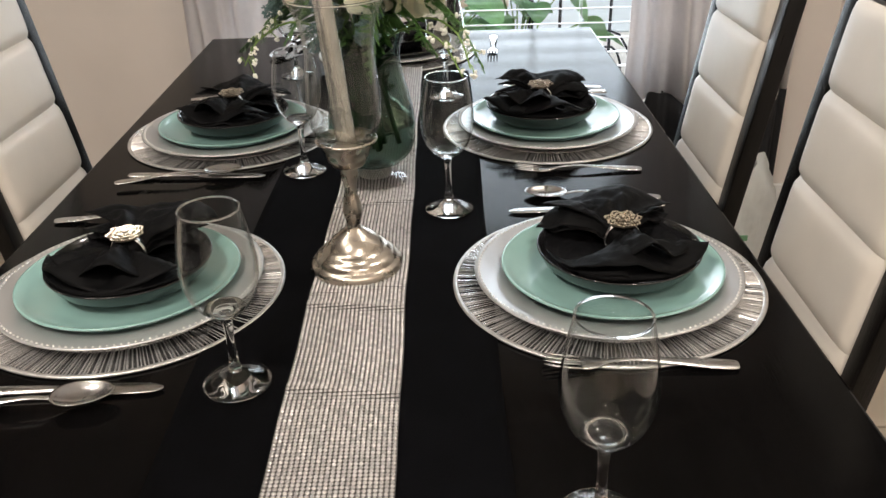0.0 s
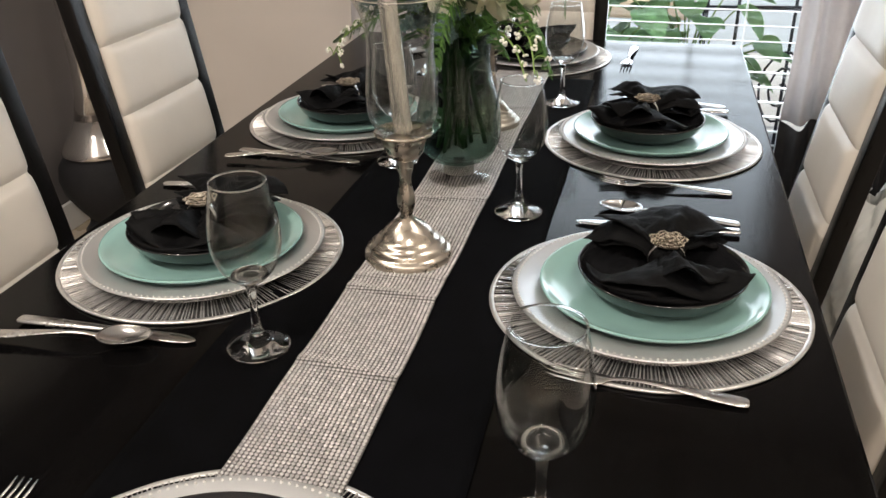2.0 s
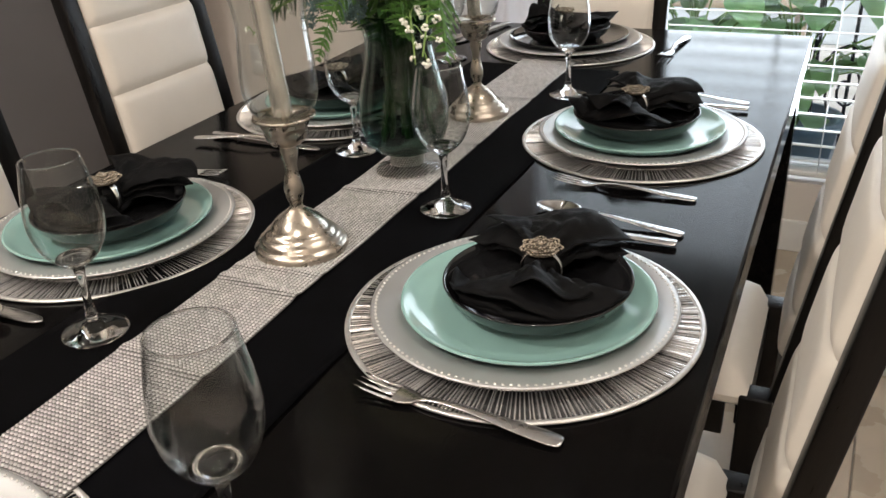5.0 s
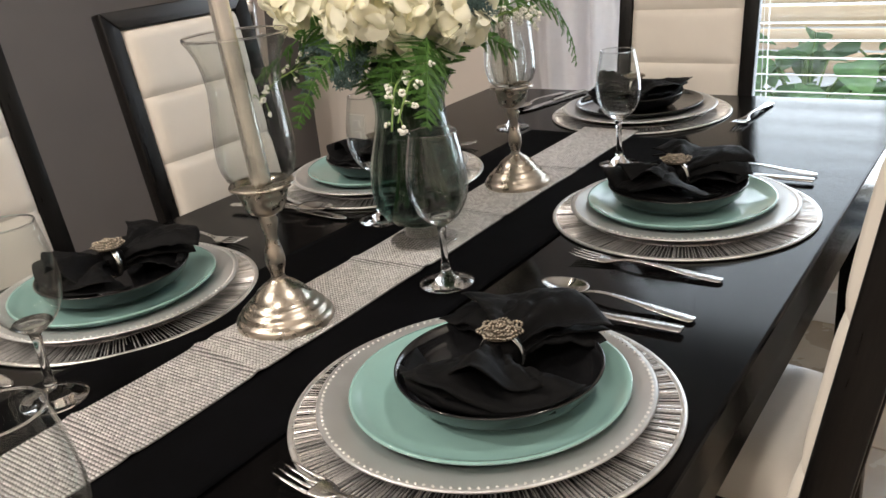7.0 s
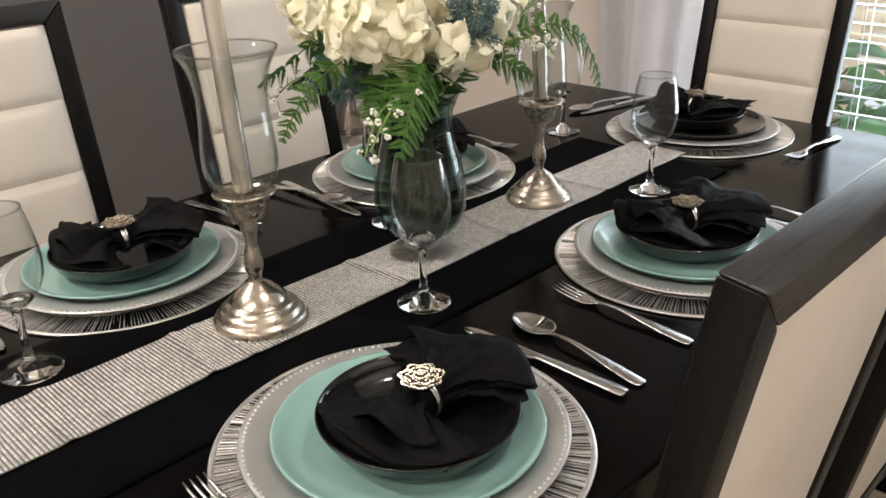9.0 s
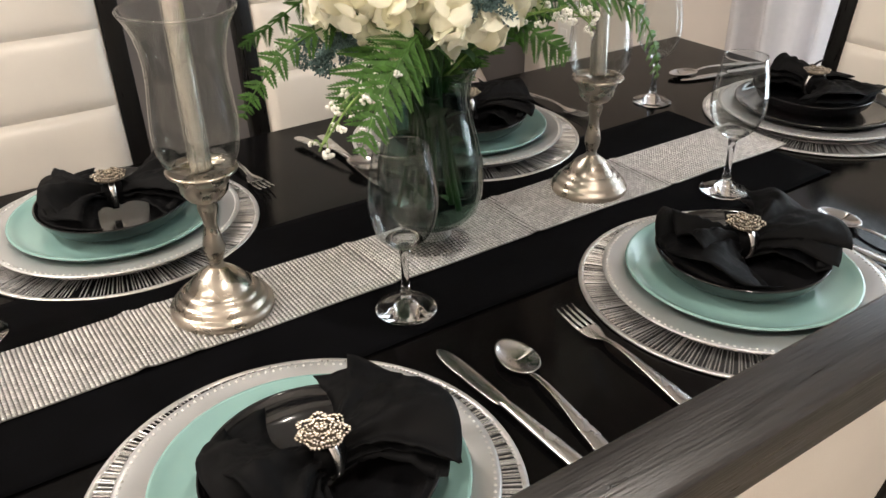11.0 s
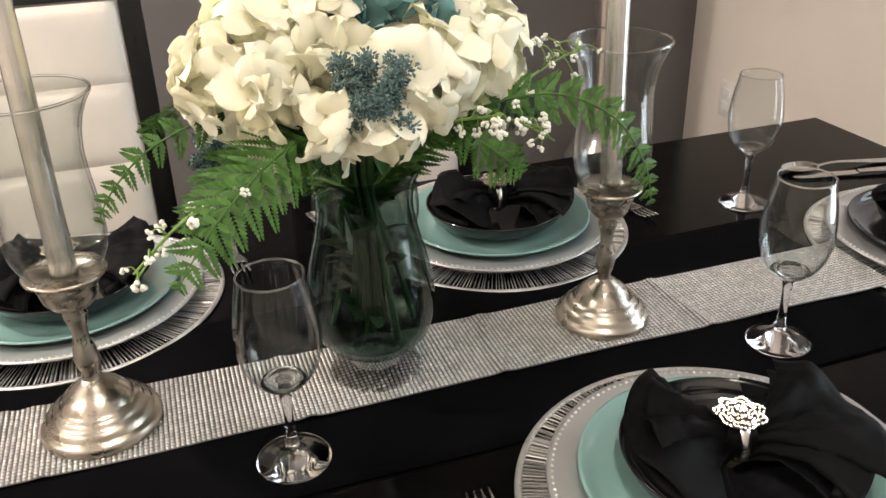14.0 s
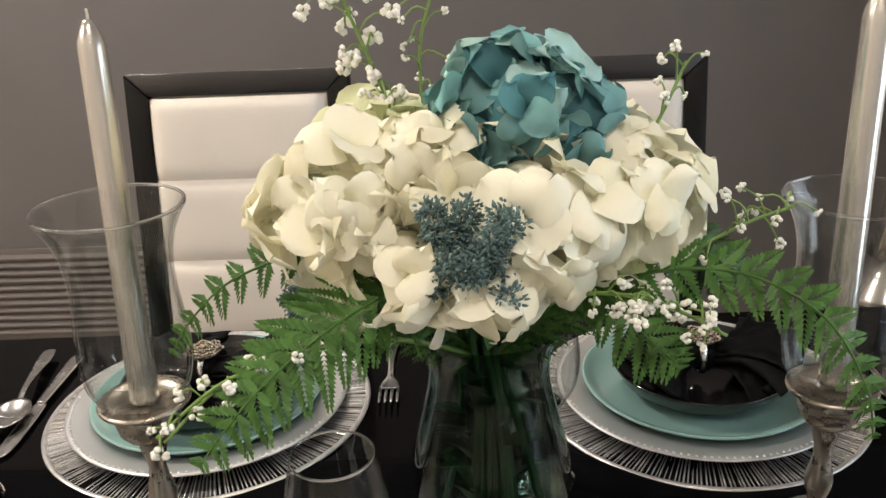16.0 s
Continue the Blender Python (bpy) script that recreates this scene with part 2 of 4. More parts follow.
def lathe(profile, seg=48, bm=None, m=None, closed=False):
    """A turned body from (radius, height) pairs."""
    bm = bm or bmesh.new()
    m = m or Matrix.Identity(4)
    rings = []
    for r, z in profile:
        if r < 1e-5:
            rings.append([bm.verts.new(m @ Vector((0, 0, z)))])
        else:
            rings.append([bm.verts.new(m @ Vector((r * math.cos(2 * math.pi * i / seg), r * math.sin(2 * math.pi * i / seg), z))) for i in range(seg)])
    pairs = list(zip(rings, rings[1:])) + ([(rings[-1], rings[0])] if closed else [])
    for a, b in pairs:
        for i in range(seg):
            j = (i + 1) % seg
            if len(a) == 1 and len(b) > 1:
                bm.faces.new((a[0], b[j], b[i]))
            elif len(b) == 1 and len(a) > 1:
                bm.faces.new((a[i], a[j], b[0]))
            elif len(a) > 1:
                bm.faces.new((a[i], a[j], b[j], b[i]))
    bmesh.ops.recalc_face_normals(bm, faces=bm.faces[:])
    return bm


def spline(points, n):
    """Smooth points through the given ones."""
    pts = [Vector(p) for p in points]
    out = []
    for k in range(n + 1):
        f = k / n * (len(pts) - 1)
        i = min(int(f), len(pts) - 2)
        t = f - i
        p0, p1, p2, p3 = pts[max(i - 1, 0)], pts[i], pts[i + 1], pts[min(i + 2, len(pts) - 1)]
        out.append(0.5 * (2 * p1 + (p2 - p0) * t + (2 * p0 - 5 * p1 + 4 * p2 - p3) * t * t + (3 * p1 - p0 - 3 * p2 + p3) * t ** 3))
    return out


def tube(points, radius, seg=6, bm=None, taper=1.0, cap=True):
    bm = bm or bmesh.new()
    pts = [Vector(p) for p in points]
    rings = []
    for i, p in enumerate(pts):
        d = (pts[min(i + 1, len(pts) - 1)] - pts[max(i - 1, 0)]).normalized()
        a = d.cross(Vector((0.31, 0.17, 0.93)))
        a = (a if a.length > 1e-4 else d.cross(Vector((1, 0, 0)))).normalized()
        b = d.cross(a)
        r = radius * (1 + (taper - 1) * i / max(1, len(pts) - 1))
        rings.append([bm.verts.new(p + r * (math.cos(2 * math.pi * k / seg) * a + math.sin(2 * math.pi * k / seg) * b)) for k in range(seg)])
    for a, b in zip(rings, rings[1:]):
        for k in range(seg):
            bm.faces.new((a[k], a[(k + 1) % seg], b[(k + 1) % seg], b[k]))
    if cap:
        bm.faces.new(rings[0][::-1])
        bm.faces.new(rings[-1])
    return bm


def ball(bm, c, r, m=None, sub=1, squash=1.0):
    bmesh.ops.create_icosphere(bm, subdivisions=sub, radius=1, matrix=Matrix.Translation(c) @ Matrix.Diagonal((r, r, r * squash, 1)))
    return bm


def sheet(fn, nu, nv, bm=None, thick=0.0):
    """A surface from fn(u, v), u and v from 0 to 1; with a thickness it is closed."""
    bm = bm or bmesh.new()
    g = [[bm.verts.new(fn(i / nu, j / nv)) for j in range(nv + 1)] for i in range(nu + 1)]
    fs = [bm.faces.new((g[i][j], g[i + 1][j], g[i + 1][j + 1], g[i][j + 1])) for i in range(nu) for j in range(nv)]
    if thick:
        bm.normal_update()
        bmesh.ops.solidify(bm, geom=fs, thickness=thick)
    return bm

# ---- the room ----
XL, XR, YN, YF, ZC = -1.70, 1.32, -2.4, 2.98, 2.46
TH = 0.14
TABLE_Z = 0.76


def setting(name, bm, material, label, cat, smooth=False):
    return solo(name, bm, material, label, cat, kind="structure", smooth=smooth)


setting("wall_west", box(XL - TH / 2, (YN + YF) / 2, ZC / 2, TH, YF - YN + 2 * TH, ZC), TAUPE, "dark taupe painted wall behind the side chairs", "wall")
setting("wall_east", box(XR + TH / 2, (YN + YF) / 2, ZC / 2, TH, YF - YN + 2 * TH, ZC), BEIGE, "beige painted wall beside the table", "wall")
setting("wall_south", box((XL + XR) / 2, YN - TH / 2, ZC / 2, XR - XL, TH, ZC), BEIGE, "plain beige wall closing the room", "wall")
# the far wall, with the window's opening
WX0, WX1, WZ0, WZ1 = -0.62, 0.80, 0.22, 2.12
bm = box((XL + WX0) / 2, YF + TH / 2, ZC / 2, WX0 - XL, TH, ZC)
box((XR + WX1) / 2, YF + TH / 2, ZC / 2, XR - WX1, TH, ZC, bm=bm)
box((WX0 + WX1) / 2, YF + TH / 2, WZ0 / 2, WX1 - WX0, TH, WZ0, bm=bm)
box((WX0 + WX1) / 2, YF + TH / 2, (WZ1 + ZC) / 2, WX1 - WX0, TH, ZC - WZ1, bm=bm)
setting("wall_north", bm, BEIGE, "beige painted end wall with a large window", "wall")
setting("ceiling", box((XL + XR) / 2, (YN + YF) / 2, ZC + 0.06, XR - XL + 2 * TH, YF - YN + 2 * TH, 0.12), CEIL, "off-white painted ceiling", "ceiling")
floor = setting("floor", box((XL + XR) / 2, (YN + YF) / 2, -0.055, XR - XL + 2 * TH, YF - YN + 2 * TH, 0.10), GROUT, "tan tiled floor with narrow grout joints", "floor")
for nm, (cx, cy, sx, sy) in {"baseboard_1": (XL + 0.008, (YN + YF) / 2, 0.016, YF - YN), "baseboard_2": (XR - 0.008, (YN + YF) / 2, 0.016, YF - YN),
                             "baseboard_3": ((XL + XR) / 2, YF - 0.008, XR - XL - 0.034, 0.016)}.items():
    setting(nm, box(cx, cy, 0.05, sx, sy, 0.10, 0.004), WHITE, "white painted baseboard along the wall", "baseboard")

# low slatted air grille in the taupe wall
vent = thing("air_grille", "dark painted slatted air grille low on the taupe wall", "vent", pose(XL + 0.004, 0.15, 0.295))
part("frame", box(0.004, 0, 0, 0.008, 0.94, 0.29, 0.002), VENT, vent, smooth=False)
for k in range(11):
    part("slat", box(0, 0, 0, 0.016, 0.90, 0.010, 0.002, 1, m=pose(0.014, 0, -0.12 + k * 0.024, 0, 35, 0)), VENT, vent, smooth=False)

# wall outlet on the end wall
outlet = thing("wall_outlet", "white plastic wall outlet on the beige wall", "outlet", pose(-1.475, YF - 0.004, 0.46))
part("cover_plate", box(0, 0, 0, 0.072, 0.008, 0.115, 0.003), PLASTIC, outlet)
for dz in (-0.022, 0.022):
    part("socket", box(0, -0.005, dz, 0.034, 0.004, 0.028, 0.002), WHITE, outlet)

# recessed ceiling lamps
for lx, ly in LAMPS:
    lamp = thing("recessed_ceiling_lamp", "round recessed ceiling lamp with a white trim ring", "ceiling lamp", pose(lx, ly, ZC), "ceiling lamps")
    part("trim_ring", lathe([(0.085, -0.001), (0.115, -0.001), (0.115, -0.006), (0.09, -0.010), (0.085, -0.001)], 32), WHITE, lamp)
    part("diffuser", lathe([(0, 0.004), (0.085, 0.004), (0.085, 0.001), (0, 0.001)], 32), LAMP_GLOW, lamp)

# the window
window = thing("window_1", "large white-framed window looking out to a garden", "window", pose((WX0 + WX1) / 2, YF + 0.09, (WZ0 + WZ1) / 2), kind="structure")
ww, wh = WX1 - WX0, WZ1 - WZ0
for nm, (cx, cz, sx, sz) in {"jamb_a": (-ww / 2 + 0.02, 0, 0.04, wh), "jamb_b": (ww / 2 - 0.02, 0, 0.04, wh), "head": (0, wh / 2 - 0.02, ww - 0.08, 0.04),
                             "sill": (0, -wh / 2 + 0.02, ww - 0.08, 0.04)}.items():
    part("frame" if "jamb" in nm else nm, box(cx, 0, cz, sx, 0.06, sz, 0.004), WHITE, window)
p = part("pane", box(0, 0.0, 0, ww - 0.085, 0.005, wh - 0.085), PANE_GLASS, window, smooth=False)
p.visible_shadow = False

# the blind, its slats open
blind = thing("window_blind", "white horizontal slat blind, open, in front of the window", "blind", pose((WX0 + WX1) / 2, YF + 0.01, 0))
part("headrail", box(0, 0, WZ1 - 0.03, ww - 0.02, 0.055, 0.05, 0.004), SLAT, blind)
part("bottom_rail", box(0, 0, WZ0 + 0.035, ww - 0.02, 0.05, 0.018, 0.004), SLAT, blind)
slat_mesh = None
PITCH = 0.0465
k = 0
z = WZ0 + 0.07
while z < WZ1 - 0.07:
    if slat_mesh is None:
        sb = sheet(lambda u, v: Vector(((u - 0.5) * (ww - 0.024), (v - 0.5) * 0.05, 0.0018 * (1 - (2 * v - 1) ** 2))), 1, 4, thick=0.0022)
        slat_mesh = finish(sb, "slat", SLAT)
    s = new("slat", slat_mesh)
    s.parent = blind
    s.matrix_basis = pose(random.uniform(-0.002, 0.002), 0, z, random.uniform(-12.8, -11.2), 0, random.uniform(-0.15, 0.15))
    z += PITCH
for cx in (-0.52, -0.05, 0.42):
    for dy in (-0.024, 0.024):
        part("ladder_cord", tube([(cx, dy, WZ0 + 0.04), (cx, dy, WZ1 - 0.04)], 0.0011, 4), SLAT, blind)
part("tilt_wand", tube([(0.27, -0.035, WZ1 - 0.05), (0.272, -0.038, 1.4), (0.268, -0.036, 0.78)], 0.004, 6), PLASTIC, blind)


def curtain(x0, x1, zb, label, seed, foot):
    """A hanging curtain of white cloth with a black band along its lower part."""
    c = thing("curtain", label, "curtain", pose(0, YF - 0.10, 0), "window curtains")
    w = x1 - x0

    def fold(u):
        return 0.034 * math.sin(u * w * 46 + seed) + 0.016 * math.sin(u * w * 103 + 2 * seed) + 0.012 * math.sin(u * w * 19)

    n = int(w * 130)
    part("upper_cloth", sheet(lambda u, v: Vector((x0 + w * u + 0.01 * math.sin(9 * v + u * 7), fold(u) * (0.8 + 0.3 * (1 - v)), zb + 0.004 + 0.004 * math.sin(u * 9 + seed) + (2.25 - zb) * v)),
                              n, 10, thick=0.003), SHEER, c, "white satin cloth")
    part("lower_band", sheet(lambda u, v: Vector((x0 + w * u + 0.012 * math.sin(u * 7), fold(u) * 1.12, foot + 0.012 * math.sin(u * 23 + seed) + (zb + 0.004 * math.sin(u * 9 + seed) - foot) * v)),
                             n, 6, thick=0.003), BAND, c, "black cloth band")
    return c


curtain(-0.74, -0.30, 0.40, "white curtain with a black lower band beside the window", 1.3, 0.03)
curtain(0.64, 1.16, 0.45, "white curtain with a black lower band gathered at the window", 2.9, 0.06)
rod = thing("curtain_rod", "dark metal curtain rod above the window", "curtain rod", pose(0.2, YF - 0.10, 2.27))
part("rod", tube([(-1.02, 0, 0), (1.04, 0, 0)], 0.012, 10), IRON, rod)
for sx in (-1, 1):
    part("finial", ball(bmesh.new(), (sx * 1.04 - 0.0, 0, 0), 0.026, sub=2), IRON, rod)
    part("bracket", box(sx * 0.98, 0.05, 0, 0.02, 0.10, 0.02, 0.003), IRON, rod)

# silver vase on a black stand, by the taupe wall
stand = thing("plant_stand", "round black bowl-shaped stand on the floor by the wall", "stand", pose(-1.54, 2.58, 0.0))
part("foot", lathe([(0, 0), (0.095, 0), (0.10, 0.012), (0.085, 0.03), (0.075, 0.055), (0, 0.056)], 36), BAND, stand)
part("bowl", lathe([(0, 0.0565), (0.075, 0.0565), (0.105, 0.10), (0.140, 0.16), (0.150, 0.21), (0.142, 0.255), (0.120, 0.285), (0.110, 0.291), (0, 0.292)], 36), BAND, stand)
tall_vase = thing("floor_vase", "tall polished silver trumpet vase on a black stand", "vase", pose(-1.54, 2.58, 0.292))
part("base", lathe([(0, 0.004), (0.118, 0.002), (0.124, 0.008), (0.116, 0.024), (0.090, 0.060), (0.062, 0.12), (0, 0.121)], 48), SILVER_VASE, tall_vase, "flared silver base")
part("body", lathe([(0, 0.1212), (0.0618, 0.1212), (0.044, 0.21), (0.040, 0.32), (0.046, 0.5), (0.058, 0.66), (0.064, 0.745), (0.060, 0.745), (0.054, 0.66), (0.040, 0.5), (0.030, 0.2), (0, 0.19)], 48), SILVER_VASE, tall_vase)

# shopping bag on the floor behind the side chair
bag = thing("plastic_bag", "crumpled white plastic bag with green print on the floor", "bag", pose(0.88, 2.42, 0.0, 0, 0, 20))


def bag_fn(u, v):
    a = 2 * math.pi * u
    r = (0.15 + 0.03 * math.sin(3 * a + 5 * v)) * (1 - 0.62 * v ** 2) + 0.012 * math.sin(11 * a + 17 * v)
    return Vector((r * math.cos(a), 0.75 * r * math.sin(a), 0.004 + 0.42 * v + 0.02 * math.sin(5 * a) * v))


part("bag_body", sheet(bag_fn, 48, 14), BAG, bag)
for k in range(3):
    part("print_bar", box(-0.02 + 0.01 * k, -0.135 + 0.012 * k, 0.13 + 0.05 * k, 0.06 - 0.015 * k, 0.004, 0.016, 0.001, m=pose(0, 0, 0, 0, 0, -20)), GREEN_INK, bag, "green printed bar")

# ---- the garden outside ----
gbm = bmesh.new()
bmesh.ops.create_grid(gbm, x_segments=8, y_segments=8, size=400)
solo("ground", gbm, PATIO, "pale concrete patio reaching away from the house", "ground", pose(0, 0, -0.12), kind="structure")
gw = thing("garden_wall", "white rendered garden wall beyond the patio", "garden wall", pose(0, 6.2, -0.12), kind="structure")
part("wall_body", box(0, 0, 0.95, 14, 0.18, 1.9, 0.01), GARDEN_WALL, gw, smooth=False)
part("coping", box(0, 0, 1.93, 14, 0.26, 0.06, 0.01), GARDEN_WALL, gw, smooth=False)


def leaf_blade(bm, m, length, width, heart=True):
    """One broad leaf with a folded midrib, a cupped blade and a pointed tip."""
    rows = 8
    g = []
    for i in range(rows + 1):
        t = i / rows
        w = width * math.sin(math.pi * (0.10 + 0.90 * t) ** 0.8) ** 0.75
        y = length * t
        zz = -0.25 * length * t * t
        g.append([bm.verts.new(m @ Vector((s * w / 2, y, zz + abs(s) * w * 0.14))) for s in (-1, -0.5, 0, 0.5, 1)])
    for a, b in zip(g, g[1:]):
        for j in range(4):
            bm.faces.new((a[j], a[j + 1], b[j + 1], b[j]))


def potted_plant(x, y, h, n, size, seed, label):
    rnd = random.Random(seed)
    p = thing("potted_plant", label, "plant", pose(x, y, -0.12), "patio plants")
    part("pot", lathe([(0, 0.0), (0.13, 0.0), (0.17, 0.26), (0.185, 0.265), (0.185, 0.30), (0.165, 0.30), (0.15, 0.27), (0, 0.26)], 28), TERRACOTTA, p, "blue-grey glazed pot")
    lb, sb = bmesh.new(), bmesh.new()
    for _ in range(n):
        a, r, zz = rnd.uniform(0, 6.28), rnd.uniform(0.03, 0.27), rnd.uniform(0.36, h)
        tip = Vector((r * math.cos(a), r * math.sin(a), zz))
        tube(spline([(0.02 * math.cos(a), 0.02 * math.sin(a), 0.26), (0.4 * tip.x, 0.4 * tip.y, 0.3 + 0.6 * (zz - 0.26)), tip], 5), 0.004, 4, sb)
        leaf_blade(lb, Matrix.Translation(tip) @ pose(0, 0, 0, rnd.uniform(-40, 15), rnd.uniform(-25, 25), math.degrees(a) - 90 + rnd.uniform(-30, 30)),
                   size * rnd.uniform(0.7, 1.2), size * rnd.uniform(0.5, 0.85))
    part("stalks", sb, STEM, p)
    part("foliage", lb, LEAF, p, "broad green leaves", kind="stuff")
    return p


potted_plant(0.02, 3.55, 0.84, 46, 0.17, 3, "leafy potted plant with broad green leaves on the patio")
potted_plant(0.36, 3.75, 0.80, 40, 0.16, 5, "leafy potted plant with broad green leaves on the patio")
potted_plant(-0.42, 3.60, 0.84, 44, 0.17, 7, "leafy potted plant with broad green leaves on the patio")
potted_plant(-0.95, 3.8, 0.86, 44, 0.18, 9, "leafy potted plant with broad green leaves on the patio")
bench = thing("garden_bench", "tan wooden garden bench with a slatted back on the patio", "bench", pose(-0.5, 4.35, -0.12))
for k in range(4):
    part("back_slat", box(0, 0.02 * k, 0.60 + 0.092 * k, 1.7, 0.022, 0.086, 0.006), BENCH, bench)
for k in range(4):
    part("seat_slat", box(0, -0.42 + 0.10 * k, 0.44, 1.7, 0.08, 0.025, 0.005), BENCH, bench)
for sx in (-0.8, 0, 0.8):
    part("post", box(sx, 0.05, 0.48, 0.05, 0.05, 0.96, 0.006, m=pose(0, 0, 0)), BENCH, bench)
    part("front_leg", box(sx, -0.42, 0.215, 0.05, 0.05, 0.43, 0.006), BENCH, bench)
screen = thing("iron_screen", "black wrought iron scroll screen on the patio", "iron screen", pose(0.74, 3.85, -0.12, 0, 0, 8))
for sx in (-0.33, 0.33):
    part("upright", box(sx, 0, 0.7, 0.022, 0.022, 1.4, 0.003), IRON, screen)
for zz in (0.06, 0.72, 1.38):
    part("crossbar", box(0, 0, zz, 0.64, 0.018, 0.018, 0.003), IRON, screen)
for i in range(3):
    for j, zz in enumerate((0.39, 1.05)):
        pts = []
        for q in range(30):
            a = q / 29 * 4.6 * math.pi
            r = 0.105 * (1 - 0.86 * q / 29)
            pts.append((-0.215 + 0.215 * i + r * math.cos(a) * (1 if (i + j) % 2 else -1), 0, zz + 1.7 * r * math.sin(a)))
        part("scroll", tube(pts, 0.0055, 5), IRON, screen)
    part("bar", tube([(-0.11 + 0.215 * i - 0.1, 0, 0.06), (-0.2 + 0.215 * i, 0, 1.38)], 0.007, 5), IRON, screen)

# ---- the dining table ----
TROT = 1.8
TM = pose(0.008, 1.44, 0, 0, 0, TROT)
TW, TL = 1.0, 2.12
table = thing("dining_table", "dark espresso wooden dining table set for six", "table", TM)
part("tabletop", box(0, 0, TABLE_Z - 0.0275, TW, TL, 0.055, 0.004), ESPRESSO, table, "espresso-stained top with fine grain", smooth=False)
for sx in (-1, 1):
    part("apron", box(sx * (TW / 2 - 0.020), 0, 0.676, 0.022, TL - 0.16, 0.058, 0.002), ESPRESSO, table, smooth=False)
    part("apron", box(0, sx * (TL / 2 - 0.020), 0.676, TW - 0.16, 0.022, 0.058, 0.002), ESPRESSO, table, smooth=False)
    for sy in (-1, 1):
        part("leg", box(sx * (TW / 2 - 0.053), sy * (TL / 2 - 0.053), 0.3525, 0.09, 0.09, 0.705, 0.005), ESPRESSO, table, smooth=False)

# ---- chairs ----
CW, CTOP, LEAN_BACK = 0.354, 1.120, 9.0


def mitred(points, depth, edge=0.0025):
    """A flat bar of the outline (x, z), extruded along y, with eased edges."""
    bm = bmesh.new()
    front = [bm.verts.new((x, -depth / 2, z)) for x, z in points]
    rear = [bm.verts.new((x, depth / 2, z)) for x, z in points]
    bm.faces.new(front)
    bm.faces.new(rear[::-1])
    for i in range(len(points)):
        j = (i + 1) % len(points)
        bm.faces.new((front[j], front[i], rear[i], rear[j]))
    bmesh.ops.recalc_face_normals(bm, faces=bm.faces[:])
    bmesh.ops.bevel(bm, geom=bm.edges[:], offset=edge, segments=2, profile=0.5, affect="EDGES")
    return bm


def dining_chair():
    """Facing +y; the base at the floor under the seat's middle."""
    c = thing("dining_chair", "dark wooden dining chair with cream channel-padded leather back", "chair", group="chairs round the table")
    hw = CW / 2

    def seat_fn(u, v):
        a, b = 2 * u - 1, 2 * v - 1
        puff = (1 - a ** 6) * (1 - b ** 6)
        return Vector((a * (hw - 0.004), b * 0.205, 0.425 + 0.055 * puff ** 0.35))

    part("seat", sheet(seat_fn, 20, 20), CREAM, c, "cream leather seat pad")
    part("seat_base", box(0, 0, 0.418, CW - 0.012, 0.405, 0.018, 0.003), CREAM, c)
    for sy in (-0.195, 0.185):
        part("seat_rail", box(0, sy, 0.375, CW - 0.09, 0.022, 0.066, 0.003), CHAIR_WOOD, c)
    for sx in (-1, 1):
        part("seat_rail", box(sx * (hw - 0.02), 0, 0.375, 0.022, 0.34, 0.066, 0.003), CHAIR_WOOD, c)
        part("front_leg", box(sx * (hw - 0.022), 0.182, 0.204, 0.042, 0.042, 0.408, 0.004), CHAIR_WOOD, c)
        part("rear_leg", box(sx * (hw - 0.022), -0.215, 0.215, 0.044, 0.05, 0.43, 0.004), CHAIR_WOOD, c)
    back = Matrix.Translation((0, -0.246, 0.43)) @ pose(0, 0, 0, LEAN_BACK, 0, 0)
    h = (CTOP - 0.43) / math.cos(radians(LEAN_BACK))
    fw = 0.035
    for sx in (-1, 1):
        part("stile", mitred([(sx * hw, 0), (sx * hw, h - 0.0004), (sx * (hw - fw), h - fw - 0.0004), (sx * (hw - fw), 0)], 0.0285), CHAIR_WOOD, c, m=back)
    part("top_rail", mitred([(-hw + 0.0004, h), (hw - 0.0004, h), (hw - fw - 0.0004, h - fw), (fw - hw + 0.0004, h - fw)], 0.0290), CHAIR_RAIL, c, m=back)
    part("bottom_rail", box(0, 0, 0.03, CW - 2 * fw - 0.002, 0.026, 0.05, 0.003), CHAIR_WOOD, c, m=back)
    part("rear_panel", box(0, -0.005, (h - fw + 0.06) / 2, CW - 2 * fw - 0.001, 0.012, h - fw - 0.062, 0.002), CREAM, c, "cream leather rear panel", m=back)
    edges = [h - fw - 0.004, 0.533, 0.404, 0.270, 0.135, 0.06]
    pw = CW / 2 - fw + 0.003
    for k in range(5):
        z1, sh = edges[k], edges[k] - edges[k + 1]

        def pad(u, v, z1=z1, sh=sh, k=k):
            a, b = 2 * u - 1, 2 * v - 1
            puff = (max(0, 1 - a ** 10) ** 0.5) * (0.62 + 0.38 * max(0, 1 - b ** 6) ** 0.6)
            wr = 0.0012 * math.sin(9 * u + 4 * k) * (1 - b * b)
            return Vector((a * pw, 0.002 + 0.025 * puff + wr, z1 - sh * (1 - v)))

        part("back_pad", sheet(pad, 22, 14), CREAM, c, m=back)
    return c


chair = dining_chair()
chair.matrix_basis = pose(0.322, 1.230, 0, 0, 0, 91.4) @ Matrix.Diagonal((0.96, 1.0, 0.976, 1.0))
for m in (pose(0.307, 1.738, 0, 0, 0, 92.0), pose(-0.332, 1.126, 0, 0, 0, -89.7), pose(-0.342, 1.653, 0, 0, 0, -90.6), pose(-0.036, 2.300, 0, 0, 0, 181)):
    copy_thing(chair, m)

